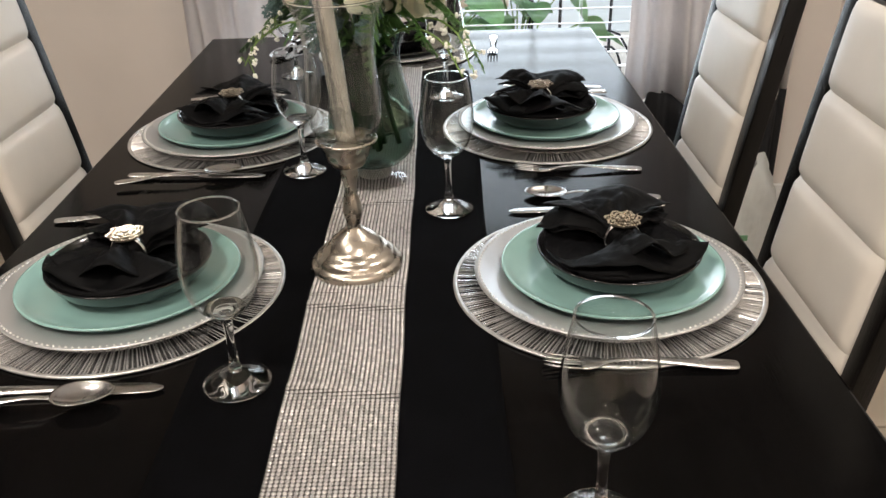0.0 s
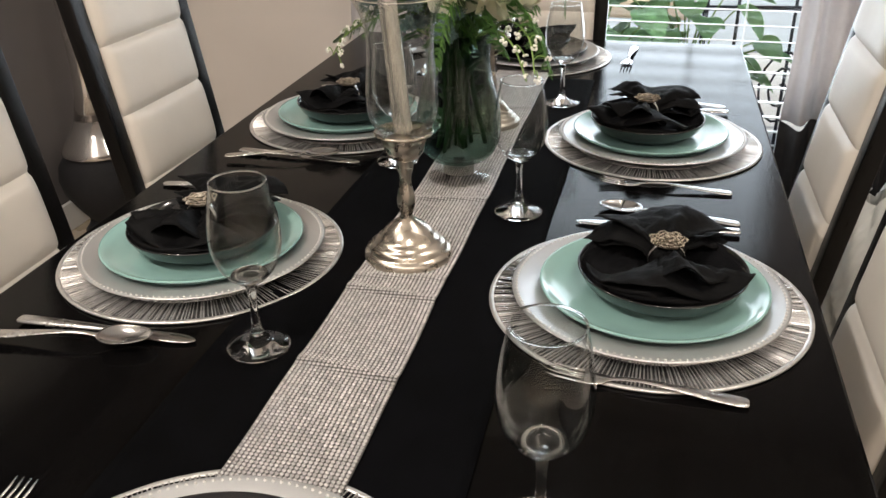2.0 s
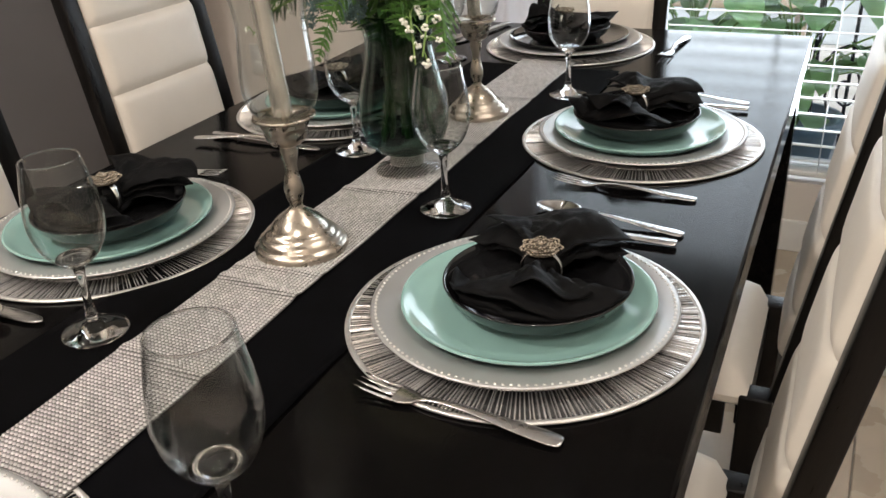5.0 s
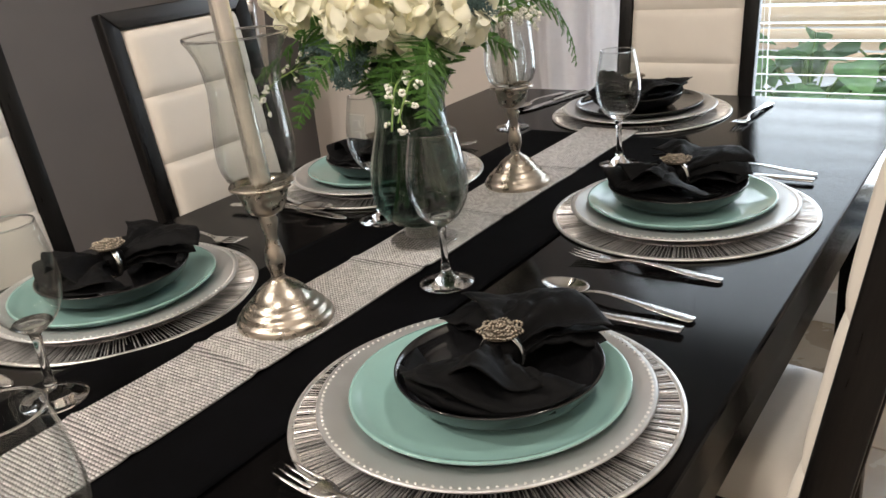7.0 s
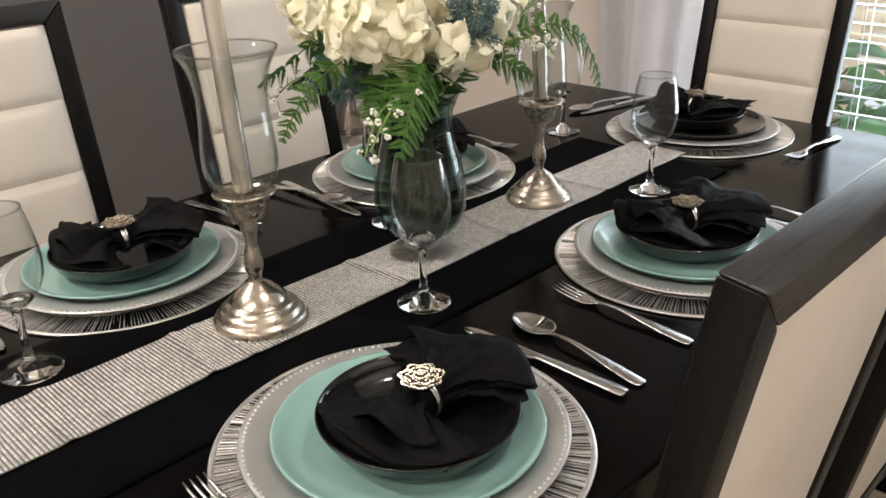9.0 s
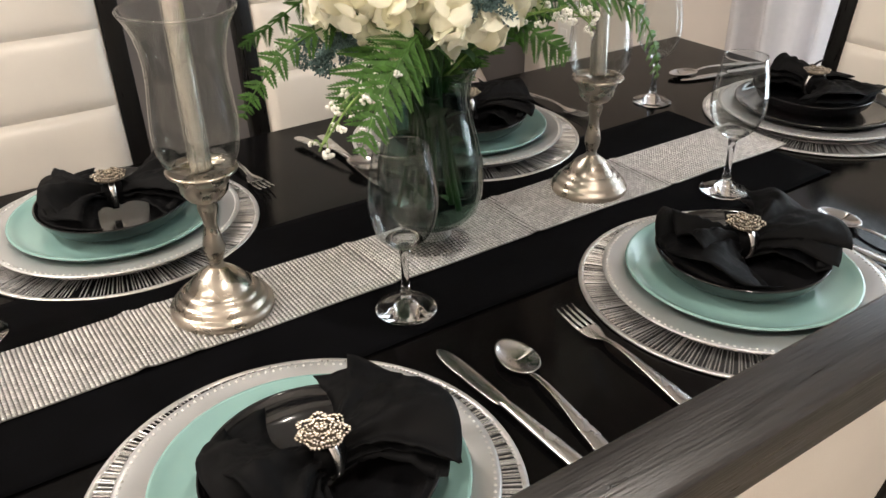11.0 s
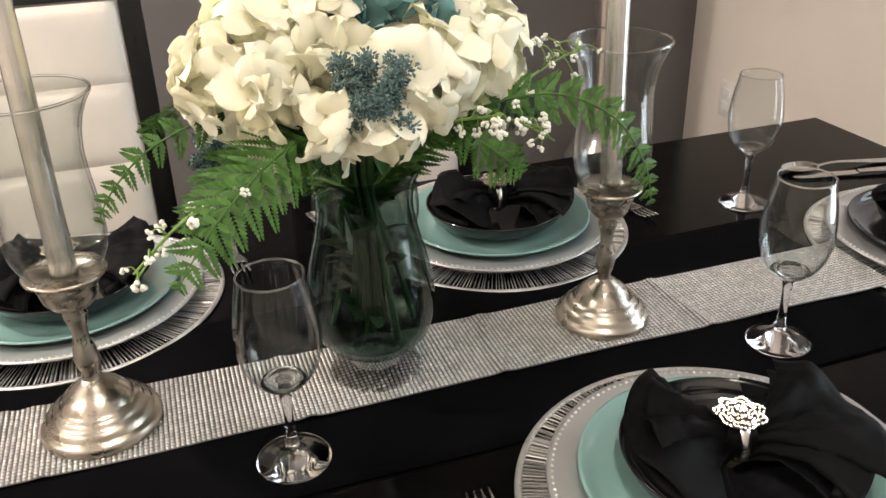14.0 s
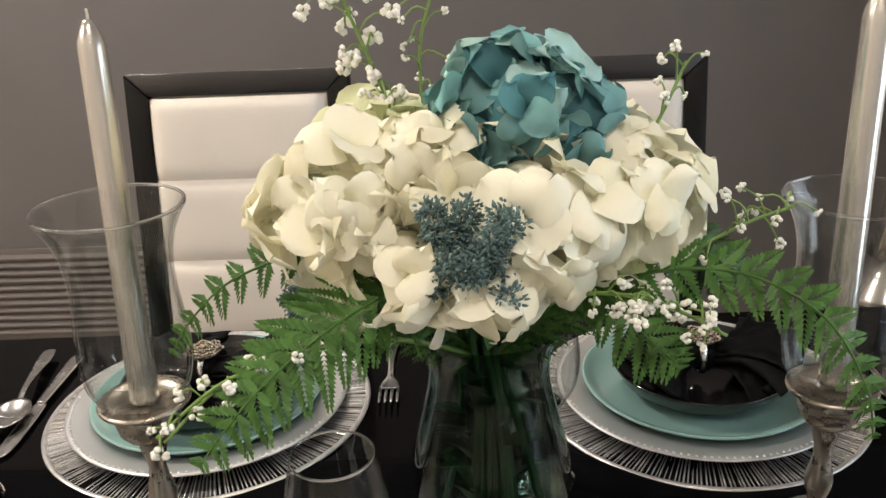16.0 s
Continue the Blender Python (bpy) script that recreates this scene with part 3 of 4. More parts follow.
# ---- runner ----
RROT = 1.3
RM = pose(0.003, 1.385, TABLE_Z, 0, 0, RROT)
runner = thing("table_runner", "black velvet table runner with a rhinestone mesh strip down the middle", "table runner", RM)
RL, RW, SW = 1.44, 0.328, 0.118


def runner_fn(u, v):
    x = (u - 0.5) * RW + 0.001 * math.sin(7 * v + 3) + 0.0008 * math.sin(23 * v)
    return Vector((x, (v - 0.5) * RL, 0.0016 + 0.0008 * math.sin(15 * v + 6 * u) ** 2 + 0.0012 * noise.noise((6 * u, 18 * v, 0)) * math.sin(math.pi * u) ** 0.5))


part("cloth", sheet(runner_fn, 30, 110, thick=-0.0012), VELVET, runner, "black velvet cloth")
SY0, SY1 = -0.72, 0.755
COLS, PB = 24, 0.0049


def strip_shift(y):
    return 0.0008 * math.sin(11 * y + 1) + 0.0007 * math.sin(29 * y)


def strip_lift(y, x=0.0):
    """Creases where the strip was folded, and slow waves."""
    return sum(h * math.exp(-((y + 0.12 * x * s - c) / 0.007) ** 2) for c, h, s in FOLDS) + 0.0005 * (1 + math.sin(21 * y + 30 * x))


FOLDS = ((-0.285, 0.0030, 1), (-0.243, 0.0016, -1), (-0.450, 0.0022, 1), (0.010, 0.0026, -1), (0.235, 0.0020, 1), (0.480, 0.0022, -1))
part("strip_backing", sheet(lambda u, v: Vector(((u - 0.5) * SW + strip_shift(SY0 + (SY1 - SY0) * v), SY0 + (SY1 - SY0) * v, 0.0052 + strip_lift(SY0 + (SY1 - SY0) * v, (u - 0.5) * SW))), 6, 320, thick=0.0012), BEAD_BED, runner, "silver mesh backing")
vs, fs = [], []
y, row = SY0 + 0.003, 0
while y < SY1 - 0.003:
    for i in range(COLS):
        cx, r = (i - (COLS - 1) / 2) * PB + strip_shift(y), 0.00225
        cz = 0.0053 + strip_lift(y, (i - (COLS - 1) / 2) * PB)
        k = len(vs)
        for q, h in ((1.0, 0.0), (0.78, 0.0011)):
            for a in range(6):
                vs.append((cx + q * r * math.cos(a * math.pi / 3), y + q * r * math.sin(a * math.pi / 3), cz + h))
        vs.append((cx, y, cz + 0.0018))
        for a in range(6):
            b = (a + 1) % 6
            fs.append((k + a, k + b, k + 6 + b, k + 6 + a))
            fs.append((k + 6 + a, k + 6 + b, k + 12))
    row += 1
    y += PB if row % 26 else PB + 0.0003
me = bpy.data.meshes.new("rhinestone_strip")
me.from_pydata(vs, [], fs)
me.materials.append(BEADS)
me.shade_smooth()
stones = new("rhinestone_strip", me)
stones.parent = runner
tagged(stones, "rows of small silver rhinestones", kind="stuff")

# ---- table settings ----


def placemat():
    p = thing("placemat", "round silver placemat of radiating strips under the charger", "placemat", group="placemats on the table")
    part("base", lathe([(0, 0.0005), (0.184, 0.0005), (0.185, 0.0016), (0.184, 0.0024), (0, 0.0024)], 96), MAT_DARK, p, "black core")
    part("rim", lathe([(0.1845, 0.001), (0.1895, 0.001), (0.1902, 0.0026), (0.1890, 0.0040), (0.1850, 0.0040), (0.1838, 0.0026)], 120, closed=True), SILVER_MAT, p, "silver rim")
    part("inner_ring", lathe([(0.128, 0.002), (0.141, 0.002), (0.1415, 0.0034), (0.140, 0.0040), (0.129, 0.0040), (0.1275, 0.0034)], 96, closed=True), SILVER_MAT, p)
    rnd = random.Random(4)
    shapes = []
    for k in range(8):
        w, h = 0.0009 + 0.00010 * k, 0.0010 + 0.0003 * (k % 3)
        sec = [(-w, 0.0024), (-0.55 * w, 0.0026 + h), (0.55 * w, 0.0026 + h), (w, 0.0024)]
        bm = bmesh.new()
        ra, rb = [[bm.verts.new((x, q * (0.85 if x < 0.15 else 1.0), z)) for q, z in sec] for x in (0.1385, 0.1865)]
        for i in range(3):
            bm.faces.new((ra[i], rb[i], rb[i + 1], ra[i + 1]))
        bm.faces.new(ra)
        bm.faces.new(rb[::-1])
        bmesh.ops.recalc_face_normals(bm, faces=bm.faces[:])
        shapes.append(finish(bm, "strip", SILVER_STRIP, False))
    for k in range(250):
        strip = new("strip", shapes[rnd.randrange(8)])
        strip.parent = p
        strip.matrix_basis = pose(0, 0, 0, rnd.uniform(-9, 9), 0, 360 * k / 250 + rnd.uniform(-0.35, 0.35)) @ Matrix.Diagonal((rnd.uniform(0.985, 1.0), 1.0, 1.0, 1.0))
    return p


def charger():
    p = thing("charger_plate", "silver-grey charger plate with a beaded rim on the placemat", "charger plate", group="charger plates on the table")
    part("dish", lathe([(0, 0.0008), (0.108, 0.0008), (0.116, 0.003), (0.128, 0.010), (0.159, 0.0132), (0.1622, 0.0138), (0.1630, 0.0150), (0.1610, 0.0162),
                        (0.157, 0.0154), (0.127, 0.0126), (0.115, 0.0056), (0.106, 0.0036), (0, 0.0034)], 120), CHARGER, p)
    bm = bmesh.new()
    for k in range(132):
        a = 2 * math.pi * k / 132
        ball(bm, (0.1575 * math.cos(a), 0.1575 * math.sin(a), 0.0158), 0.0018, sub=1, squash=0.8)
    part("beading", bm, CHARGER_BEAD, p, "row of small raised beads", kind="stuff")
    return p


def dish_profile(r, h, foot=0.6, t=0.0045):
    return [(0, 0.003), (r * foot - 0.006, 0.003), (r * foot - 0.004, 0.0), (r * foot + 0.002, 0.0), (r * foot + 0.006, 0.003), (r * 0.80, 0.006), (r * 0.93, h * 0.55), (r * 0.985, h * 0.93),
            (r, h), (r * 0.995, h + t * 0.45), (r * 0.975, h + t * 0.3), (r * 0.93, h * 0.55 + t * 1.2), (r * 0.86, 0.0065 + t), (r * 0.7, 0.003 + t), (0, 0.003 + t)]


def dinner_plate(material, label):
    p = solo("dinner_plate", lathe(dish_profile(0.1350, 0.0185), 96), material, label, "plate", group="dinner plates on the table")
    return p


def salad_plate():
    return solo("salad_plate", lathe(dish_profile(0.100, 0.030, 0.55, 0.004), 80), BLACK_GLAZE, "small glossy black coupe plate under the napkin", "plate", group="black plates on the table")


def napkin(seed, group="napkins on the plates"):
    """A cloth gathered in the middle, spread to two fans along x."""
    rnd = random.Random(seed)
    nb = thing("napkin", "black satin napkin gathered by a ring into a bow", "napkin", group=group)
    for side in (1, -1):
        for layer in (0, 1, 2):
            half = radians(((58, 52, 46) if side > 0 else (80, 68, 46))[layer] + rnd.uniform(-4, 4))
            reach = ((0.092, 0.104, 0.112) if side > 0 else (0.093, 0.095, 0.080))[layer] + rnd.uniform(-0.003, 0.003)
            lift = (0.000, 0.009, 0.017)[layer]
            ph, kk = rnd.uniform(0, 6.28), rnd.uniform(1.1, 1.7)
            twist = rnd.uniform(-0.16, 0.16)
            drop = (0.75, 0.35, 0.05)[layer] * rnd.uniform(0.7, 1.1)

            def fn(u, v, half=half, reach=reach, lift=lift, ph=ph, kk=kk, twist=twist, drop=drop, layer=layer):
                s = 2 * v - 1
                a = s * half * (0.30 + 0.70 * u ** 0.5) + twist * u
                r = 0.006 + reach * u * (0.95 + 0.05 * abs(s) ** 1.5 + 0.03 * math.sin(4 * s + ph))
                pleat = math.sin(kk * math.pi * s + ph) * (0.0060 if side > 0 else 0.0125) * u ** 0.7 + 0.003 * math.sin(3.1 * math.pi * s + 2 * ph) * (1 - 0.6 * u)
                crown = 0.030 * math.sin(math.pi * min(1.0, u * 0.50 + 0.14)) * (1 - 0.30 * s * s)
                fall = -0.030 * drop * u ** 2.2
                wr = 0.0045 * noise.noise((7 * u + ph, 4 * s, layer * 3.1)) + 0.002 * noise.noise((17 * u + ph, 11 * s, layer * 1.7))
                gather = 0.013 * s * (1 - u) ** 3
                z = 0.006 + lift + crown + pleat + fall + wr
                return Vector((side * r * math.cos(a), r * math.sin(a) + gather, max(z, 0.0015 + 0.002 * layer + 0.023 * min(1.0, r / 0.1) ** 5)))

            part("fold", sheet(fn, 18, 26, thick=0.0016), CLOTH, nb)
    # a rolled edge below each fan and the knot in the middle
    for side in (1, -1):
        pts = [(side * 0.088 * math.cos(a) + 0.0, 0.088 * math.sin(a) * 1.05, 0.018 + 0.003 * math.sin(3 * a + seed)) for a in np.linspace(-0.85, 0.85, 14)]
        part("hem", tube(pts, 0.0058, 8), CLOTH, nb)
    part("knot", box(0, 0, 0.030, 0.030, 0.036, 0.036, 0.011, 3), CLOTH, nb)
    return nb


def napkin_ring():
    p = thing("napkin_ring", "silver napkin ring with a crystal flower brooch round the napkin", "napkin ring", group="napkin rings on the napkins")
    prof = [(0.0205, -0.004), (0.0222, -0.004), (0.0222, 0.004), (0.0205, 0.004)]
    part("band", lathe(prof, 40, closed=True, m=pose(0, 0, 0.028, 0, 90, 0)), STEEL, p, "plain silver band")
    bm = bmesh.new()
    rnd = random.Random(2)
    for ring, (n, r, z, s) in enumerate(((1, 0, 0.0568, 0.0020), (8, 0.0036, 0.0574, 0.0016), (15, 0.0070, 0.0552, 0.0016), (24, 0.0108, 0.0560, 0.0016), (28, 0.0138, 0.0536, 0.0017), (38, 0.0172, 0.0548, 0.0016), (44, 0.0202, 0.0530, 0.0017))):
        for k in range(n):
            a = 2 * math.pi * (k + 0.3 * ring) / n
            rr = r * (1 + 0.10 * math.cos(7 * a + 0.8 * ring) * (ring > 1))
            ball(bm, (rr * math.cos(a), rr * math.sin(a), z + 0.0007 * math.sin(7 * a) * (ring > 2) + rnd.uniform(-0.0003, 0.0003)), s * rnd.uniform(0.8, 1.1), sub=1)
    part("crystal_rosette", bm, BROOCH, p, "clustered crystals", smooth=False, kind="stuff")
    part("setting_plate", lathe([(0, 0.0490), (0.0175, 0.0490), (0.0182, 0.0500), (0.015, 0.0512), (0.009, 0.0528), (0, 0.0545)], 24), BROOCH_BACK, p)
    return p


def ribbon(sections, thick, bm=None):
    """A flat bar along y from (y, half width, height) sections, with rounded edges."""
    bm = bm or bmesh.new()
    rings = []
    for y, w, z in sections:
        pts = [(-w, 0), (-0.75 * w, thick * 0.8), (0, thick), (0.75 * w, thick * 0.8), (w, 0), (0.7 * w, -thick * 0.6), (-0.7 * w, -thick * 0.6)]
        rings.append([bm.verts.new((a, y, z + b)) for a, b in pts])
    for a, b in zip(rings, rings[1:]):
        for i in range(7):
            bm.faces.new((a[i], a[(i + 1) % 7], b[(i + 1) % 7], b[i]))
    bm.faces.new(rings[0])
    bm.faces.new(rings[-1][::-1])
    bmesh.ops.recalc_face_normals(bm, faces=bm.faces[:])
    return bm


HANDLE = [(-0.100, 0.0050, 0.0018), (-0.097, 0.0085, 0.0020), (-0.085, 0.0098, 0.0026), (-0.060, 0.0085, 0.0040), (-0.030, 0.0062, 0.0065), (0.0, 0.0042, 0.0085), (0.020, 0.0036, 0.0080)]


def smooth_sections(sections, n=40):
    return [tuple(v) for v in spline(sections, n)]


def fork():
    p = thing("fork", "stainless steel dinner fork lying beside the plate", "fork", group="forks on the table")
    part("handle", ribbon(smooth_sections(HANDLE + [(0.036, 0.0042, 0.0055), (0.046, 0.0095, 0.0036), (0.056, 0.0125, 0.0034), (0.064, 0.0128, 0.0040)], 60), 0.0012), STEEL, p)
    for k in range(4):
        x = -0.0106 + k * 0.00707
        part("tine", ribbon([(0.0625 + y, w, z) for y, w, z in ((0, 0.0022, 0.0040), (0.015, 0.0019, 0.0048), (0.030, 0.0016, 0.0066), (0.041, 0.0007, 0.0088))], 0.0010), STEEL, p, m=pose(x, 0, 0))
    return p


def spoon():
    p = thing("spoon", "stainless steel spoon lying beside the knife", "spoon", group="spoons on the table")
    part("handle", ribbon(smooth_sections(HANDLE + [(0.036, 0.0040, 0.0055), (0.044, 0.0060, 0.0045)], 50), 0.0012), STEEL, p)

    def bowl(u, v):
        r, a = u, 2 * math.pi * v
        y = 0.070 + 0.032 * r * math.sin(a)
        w = 0.0205 * (1 - 0.14 * math.sin(a))
        return Vector((w * r * math.cos(a), y, 0.0008 + 0.0072 * r ** 2.2))

    part("bowl", sheet(bowl, 10, 36, thick=0.0009), STEEL, p)
    return p


def knife():
    p = thing("table_knife", "stainless steel table knife lying beside the plate", "knife", group="knives on the table")
    part("handle", ribbon(smooth_sections([(-0.108, 0.0060, 0.0040), (-0.105, 0.0092, 0.0042), (-0.085, 0.0096, 0.0044), (-0.040, 0.0080, 0.0046), (0.0, 0.0066, 0.0046), (0.010, 0.0062, 0.0044)], 40), 0.0026), STEEL, p)
    part("blade", ribbon(smooth_sections([(0.008, 0.0058, 0.0040), (0.018, 0.0085, 0.0036), (0.060, 0.0098, 0.0030), (0.095, 0.0095, 0.0026), (0.112, 0.0066, 0.0024), (0.119, 0.0016, 0.0022)], 40), 0.0008), STEEL, p)
    return p


def wine_glass():
    g = thing("wine_glass", "empty clear stemmed wine glass on the table", "wine glass", group="wine glasses on the table")
    part("foot", lathe([(0, 0.0), (0.0340, 0.0), (0.0355, 0.0010), (0.0350, 0.0022), (0.026, 0.0036), (0.0165, 0.0062), (0.0105, 0.0105), (0.0070, 0.0165), (0, 0.0165)], 64), GLASS, g)
    part("stem", lathe([(0, 0.0166), (0.0070, 0.0166), (0.0060, 0.0190), (0.0072, 0.0210), (0.0056, 0.0240), (0.0046, 0.034), (0.0043, 0.055), (0.0050, 0.070), (0.0066, 0.079), (0, 0.079)], 40), GLASS, g)
    outer = [(0.0068, 0.0791), (0.0130, 0.0835), (0.0215, 0.0905), (0.0290, 0.1000), (0.0345, 0.1120), (0.0376, 0.1260), (0.0382, 0.1400), (0.0368, 0.1560), (0.0340, 0.1740), (0.0308, 0.1900), (0.0292, 0.1985)]
    outer = [(v.x, v.y) for v in spline([(r0, z0, 0) for r0, z0 in outer], 40)]
    part("bowl", lathe([(0, 0.0791)] + outer + [(r0 - 0.0011, max(z0, 0.0885 + 0.12 * r0)) for r0, z0 in reversed(outer)] + [(0, 0.0885)], 64), BOWL_GLASS, g)
    part("rim", lathe([(0.0287 + 0.0010 * math.cos(a * math.pi / 4), 0.1986 + 0.0010 * math.sin(a * math.pi / 4)) for a in range(8)], 64, closed=True), GLASS, g)
    part("bowl_base", lathe([(0, 0.0796), (0.0064, 0.0796), (0.0126, 0.0842), (0.0205, 0.0908), (0.0195, 0.0925), (0.0120, 0.0880), (0, 0.0868)], 48), GLASS, g)
    return g


Z0 = TABLE_Z
# x, y of the mat, heading of the diner's forward direction, offset of the ring, seed
PLACES = {
    "r1": (0.313, 1.161, 90, (0.331, 1.172), 1), "r2": (0.290, 1.735, 90, (0.277, 1.742), 2),
    "l1": (-0.279, 1.156, -90, (-0.274, 1.158), 3), "l2": (-0.287, 1.734, -90, (-0.282, 1.733), 4),
    "e": (-0.022, 2.300, 180, (-0.034, 2.302), 5), "n": (0.030, 0.585, 0, (0.030, 0.580), 6),
}
first = {}


def put(kind, maker, m):
    """The first of a kind is built, the next ones are copies of it."""
    if kind in first:
        return copy_thing(first[kind], m)
    first[kind] = maker()
    first[kind].matrix_basis = m
    return first[kind]


rnd = random.Random(11)
for key, (x, y, turn, (rx, ry), seed) in PLACES.items():
    put("mat", placemat, pose(x, y, Z0 + 0.0002, 0, 0, rnd.uniform(0, 360)))
    jx, jy = rnd.uniform(-0.003, 0.003), rnd.uniform(-0.003, 0.003)
    put("charger", charger, pose(x + jx, y + jy, Z0 + 0.0040, 0, 0, rnd.uniform(0, 360)))
    green = key[0] in "rl"
    px, py = x + 0.3 * (rx - x), y + 0.3 * (ry - y)
    put("green" if green else "black", (lambda: dinner_plate(AQUA, "glossy aqua green dinner plate on the charger")) if green else
        (lambda: dinner_plate(BLACK_GLAZE, "glossy black dinner plate on the charger")), pose(px, py, Z0 + 0.0078, 0, 0, rnd.uniform(0, 360)))
    qx, qy = x + 0.8 * (rx - x), y + 0.8 * (ry - y)
    put("salad", salad_plate, pose(qx, qy, Z0 + 0.0156, 0, 0, rnd.uniform(0, 360)))
    tw = {"r1": 100, "r2": 76, "l1": 84, "l2": 86, "e": -12, "n": 8}[key]
    nap = napkin(seed)
    nap.matrix_basis = pose(rx, ry, Z0 + 0.029, 0, 0, tw) @ Matrix.Diagonal((1.0, 1.0, 0.90, 1.0))
    put("ring", napkin_ring, pose(rx, ry, Z0 + 0.0265, 0, 0, tw))

# glasses: x, y
for gx, gy in ((-0.099, 0.955), (0.116, 1.377), (0.103, 1.924), (-0.123, 1.536), (-0.235, 2.117), (0.248, 0.762)):
    put("glass", wine_glass, pose(gx, gy, Z0 + (0.0034 if abs(gx) < 0.16 else 0.0004), 0, 0, rnd.uniform(0, 360)))


def lay(kind, maker, tip, end, length0, lead):
    """A piece of cutlery from its handle's end to its tip on the table."""
    d = Vector(tip) - Vector(end)
    a = math.degrees(math.atan2(d.y, d.x)) - 90
    c = Vector(end) + d * (lead / length0)
    ob = put(kind, maker, pose(c.x, c.y, Z0 + (0.0075 if kind == "spoon" and -0.3 < tip[0] < -0.22 else 0.0012), 0, 0, a))
    return ob


FORKS = [((0.205, 0.982), (0.438, 0.975)), ((0.219, 1.523), (0.424, 1.518)), ((-0.268, 1.369), (-0.462, 1.361)), ((-0.225, 1.955), (-0.428, 1.942)), ((0.207, 2.235), (0.216, 2.425)), ((-0.20, 0.700), (-0.20, 0.500))]
KNIVES = [((0.198, 1.364), (0.433, 1.375)), ((0.205, 1.918), (0.423, 1.926)), ((-0.173, 0.948), (-0.403, 0.939)), ((-0.187, 1.519), (-0.411, 1.526)), ((-0.282, 2.262), (-0.245, 2.455)), ((0.24, 0.690), (0.24, 0.480))]
SPOONS = [((0.236, 1.426), (0.424, 1.406)), ((0.222, 1.980), (0.422, 1.963)), ((-0.228, 0.930), (-0.406, 0.897)), ((-0.238, 1.530), (-0.408, 1.489)), ((-0.312, 2.250), (-0.290, 2.440)), ((0.29, 0.640), (0.29, 0.470))]
for tip, end in FORKS:
    lay("fork", fork, tip, end, 0.2035, 0.100)
for tip, end in KNIVES:
    lay("knife", knife, tip, end, 0.227, 0.108)
for tip, end in SPOONS:
    lay("spoon", spoon, tip, end, 0.202, 0.100)


def candlestick():
    c = thing("candlestick", "antique nickel candlestick with a clear glass hurricane shade on the runner", "candlestick", group="candlesticks on the runner")
    part("foot", lathe([(0, 0), (0.0610, 0.0), (0.0622, 0.003), (0.0618, 0.0085), (0.0595, 0.0120), (0.0560, 0.0135), (0.0545, 0.0150), (0.0540, 0.0190), (0.0500, 0.0225), (0.0470, 0.0235), (0.0460, 0.0265), (0.0420, 0.0300),
                        (0.0385, 0.0310), (0.0370, 0.0345), (0.0300, 0.0430), (0.0210, 0.0500), (0.0140, 0.0545), (0.0100, 0.0580), (0, 0.0585)], 64), NICKEL, c)
    part("stem", lathe([(0.0098, 0.0575), (0.0082, 0.062), (0.0095, 0.068), (0.0122, 0.076), (0.0128, 0.084), (0.0112, 0.094), (0.0088, 0.104), (0.0078, 0.112), (0.0086, 0.120), (0.0110, 0.128), (0.0120, 0.134),
                        (0.0100, 0.139), (0.0128, 0.142), (0, 0.1425)], 32), NICKEL, c)
    part("cup", lathe([(0.0120, 0.1415), (0.0200, 0.1450), (0.0262, 0.1530), (0.0278, 0.1600), (0.0282, 0.1655), (0.0300, 0.1670), (0.0310, 0.1700), (0.0302, 0.1730), (0.0330, 0.1750), (0.0395, 0.1775), (0.0402, 0.1795),
                       (0.0388, 0.1815), (0.0360, 0.1805), (0.0130, 0.1790), (0.0130, 0.1760), (0, 0.1760)], 48), NICKEL, c)
    shade = [(0.0335, 0.1830), (0.0405, 0.1900), (0.0452, 0.2020), (0.0472, 0.2160), (0.0470, 0.2340), (0.0452, 0.2560), (0.0432, 0.2780), (0.0428, 0.2960), (0.0448, 0.3140), (0.0492, 0.3300), (0.0555, 0.3430), (0.0602, 0.3500)]
    inner = [(r - 0.0022, z) for r, z in reversed(shade)]
    part("hurricane_shade", lathe(shade + [(0.0606, 0.3512), (0.0598, 0.3518)] + inner, 72, closed=True), CHIMNEY_GLASS, c, "clear flared glass chimney")
    part("rolled_rim", lathe([(0.0592 + 0.0015 * math.cos(a * math.pi / 4), 0.3526 + 0.0013 * math.sin(a * math.pi / 4)) for a in range(8)], 72, closed=True), GLASS, c)
    return c


def taper_candle():
    c = thing("taper_candle", "tall silver metallic taper candle in the hurricane shade", "candle", group="taper candles")
    part("candle_body", lathe([(0, 0), (0.0116, 0.0), (0.0119, 0.004), (0.0106, 0.282), (0.0101, 0.288), (0.0062, 0.299), (0.0038, 0.303), (0, 0.3045)], 28), CANDLE, c)
    part("wick", tube([(0, 0, 0.302), (0.0005, 0.0004, 0.307), (0.002, 0.0008, 0.311)], 0.0011, 6), WICK, c, "white cotton wick")
    return c


for (cx, cy), (ax, ay) in (((-0.001, 1.203), (0.0, -4.8)), ((-0.009, 1.762), (-0.5, -3.0))):
    put("candlestick", candlestick, pose(cx, cy, Z0 + 0.0052, 0, 0, rnd.uniform(0, 360)) @ Matrix.Diagonal((0.94, 0.94, 0.965, 1.0)))
    put("candle", taper_candle, pose(cx, cy, Z0 + 0.0052 + 0.1712, ax, ay, 0))

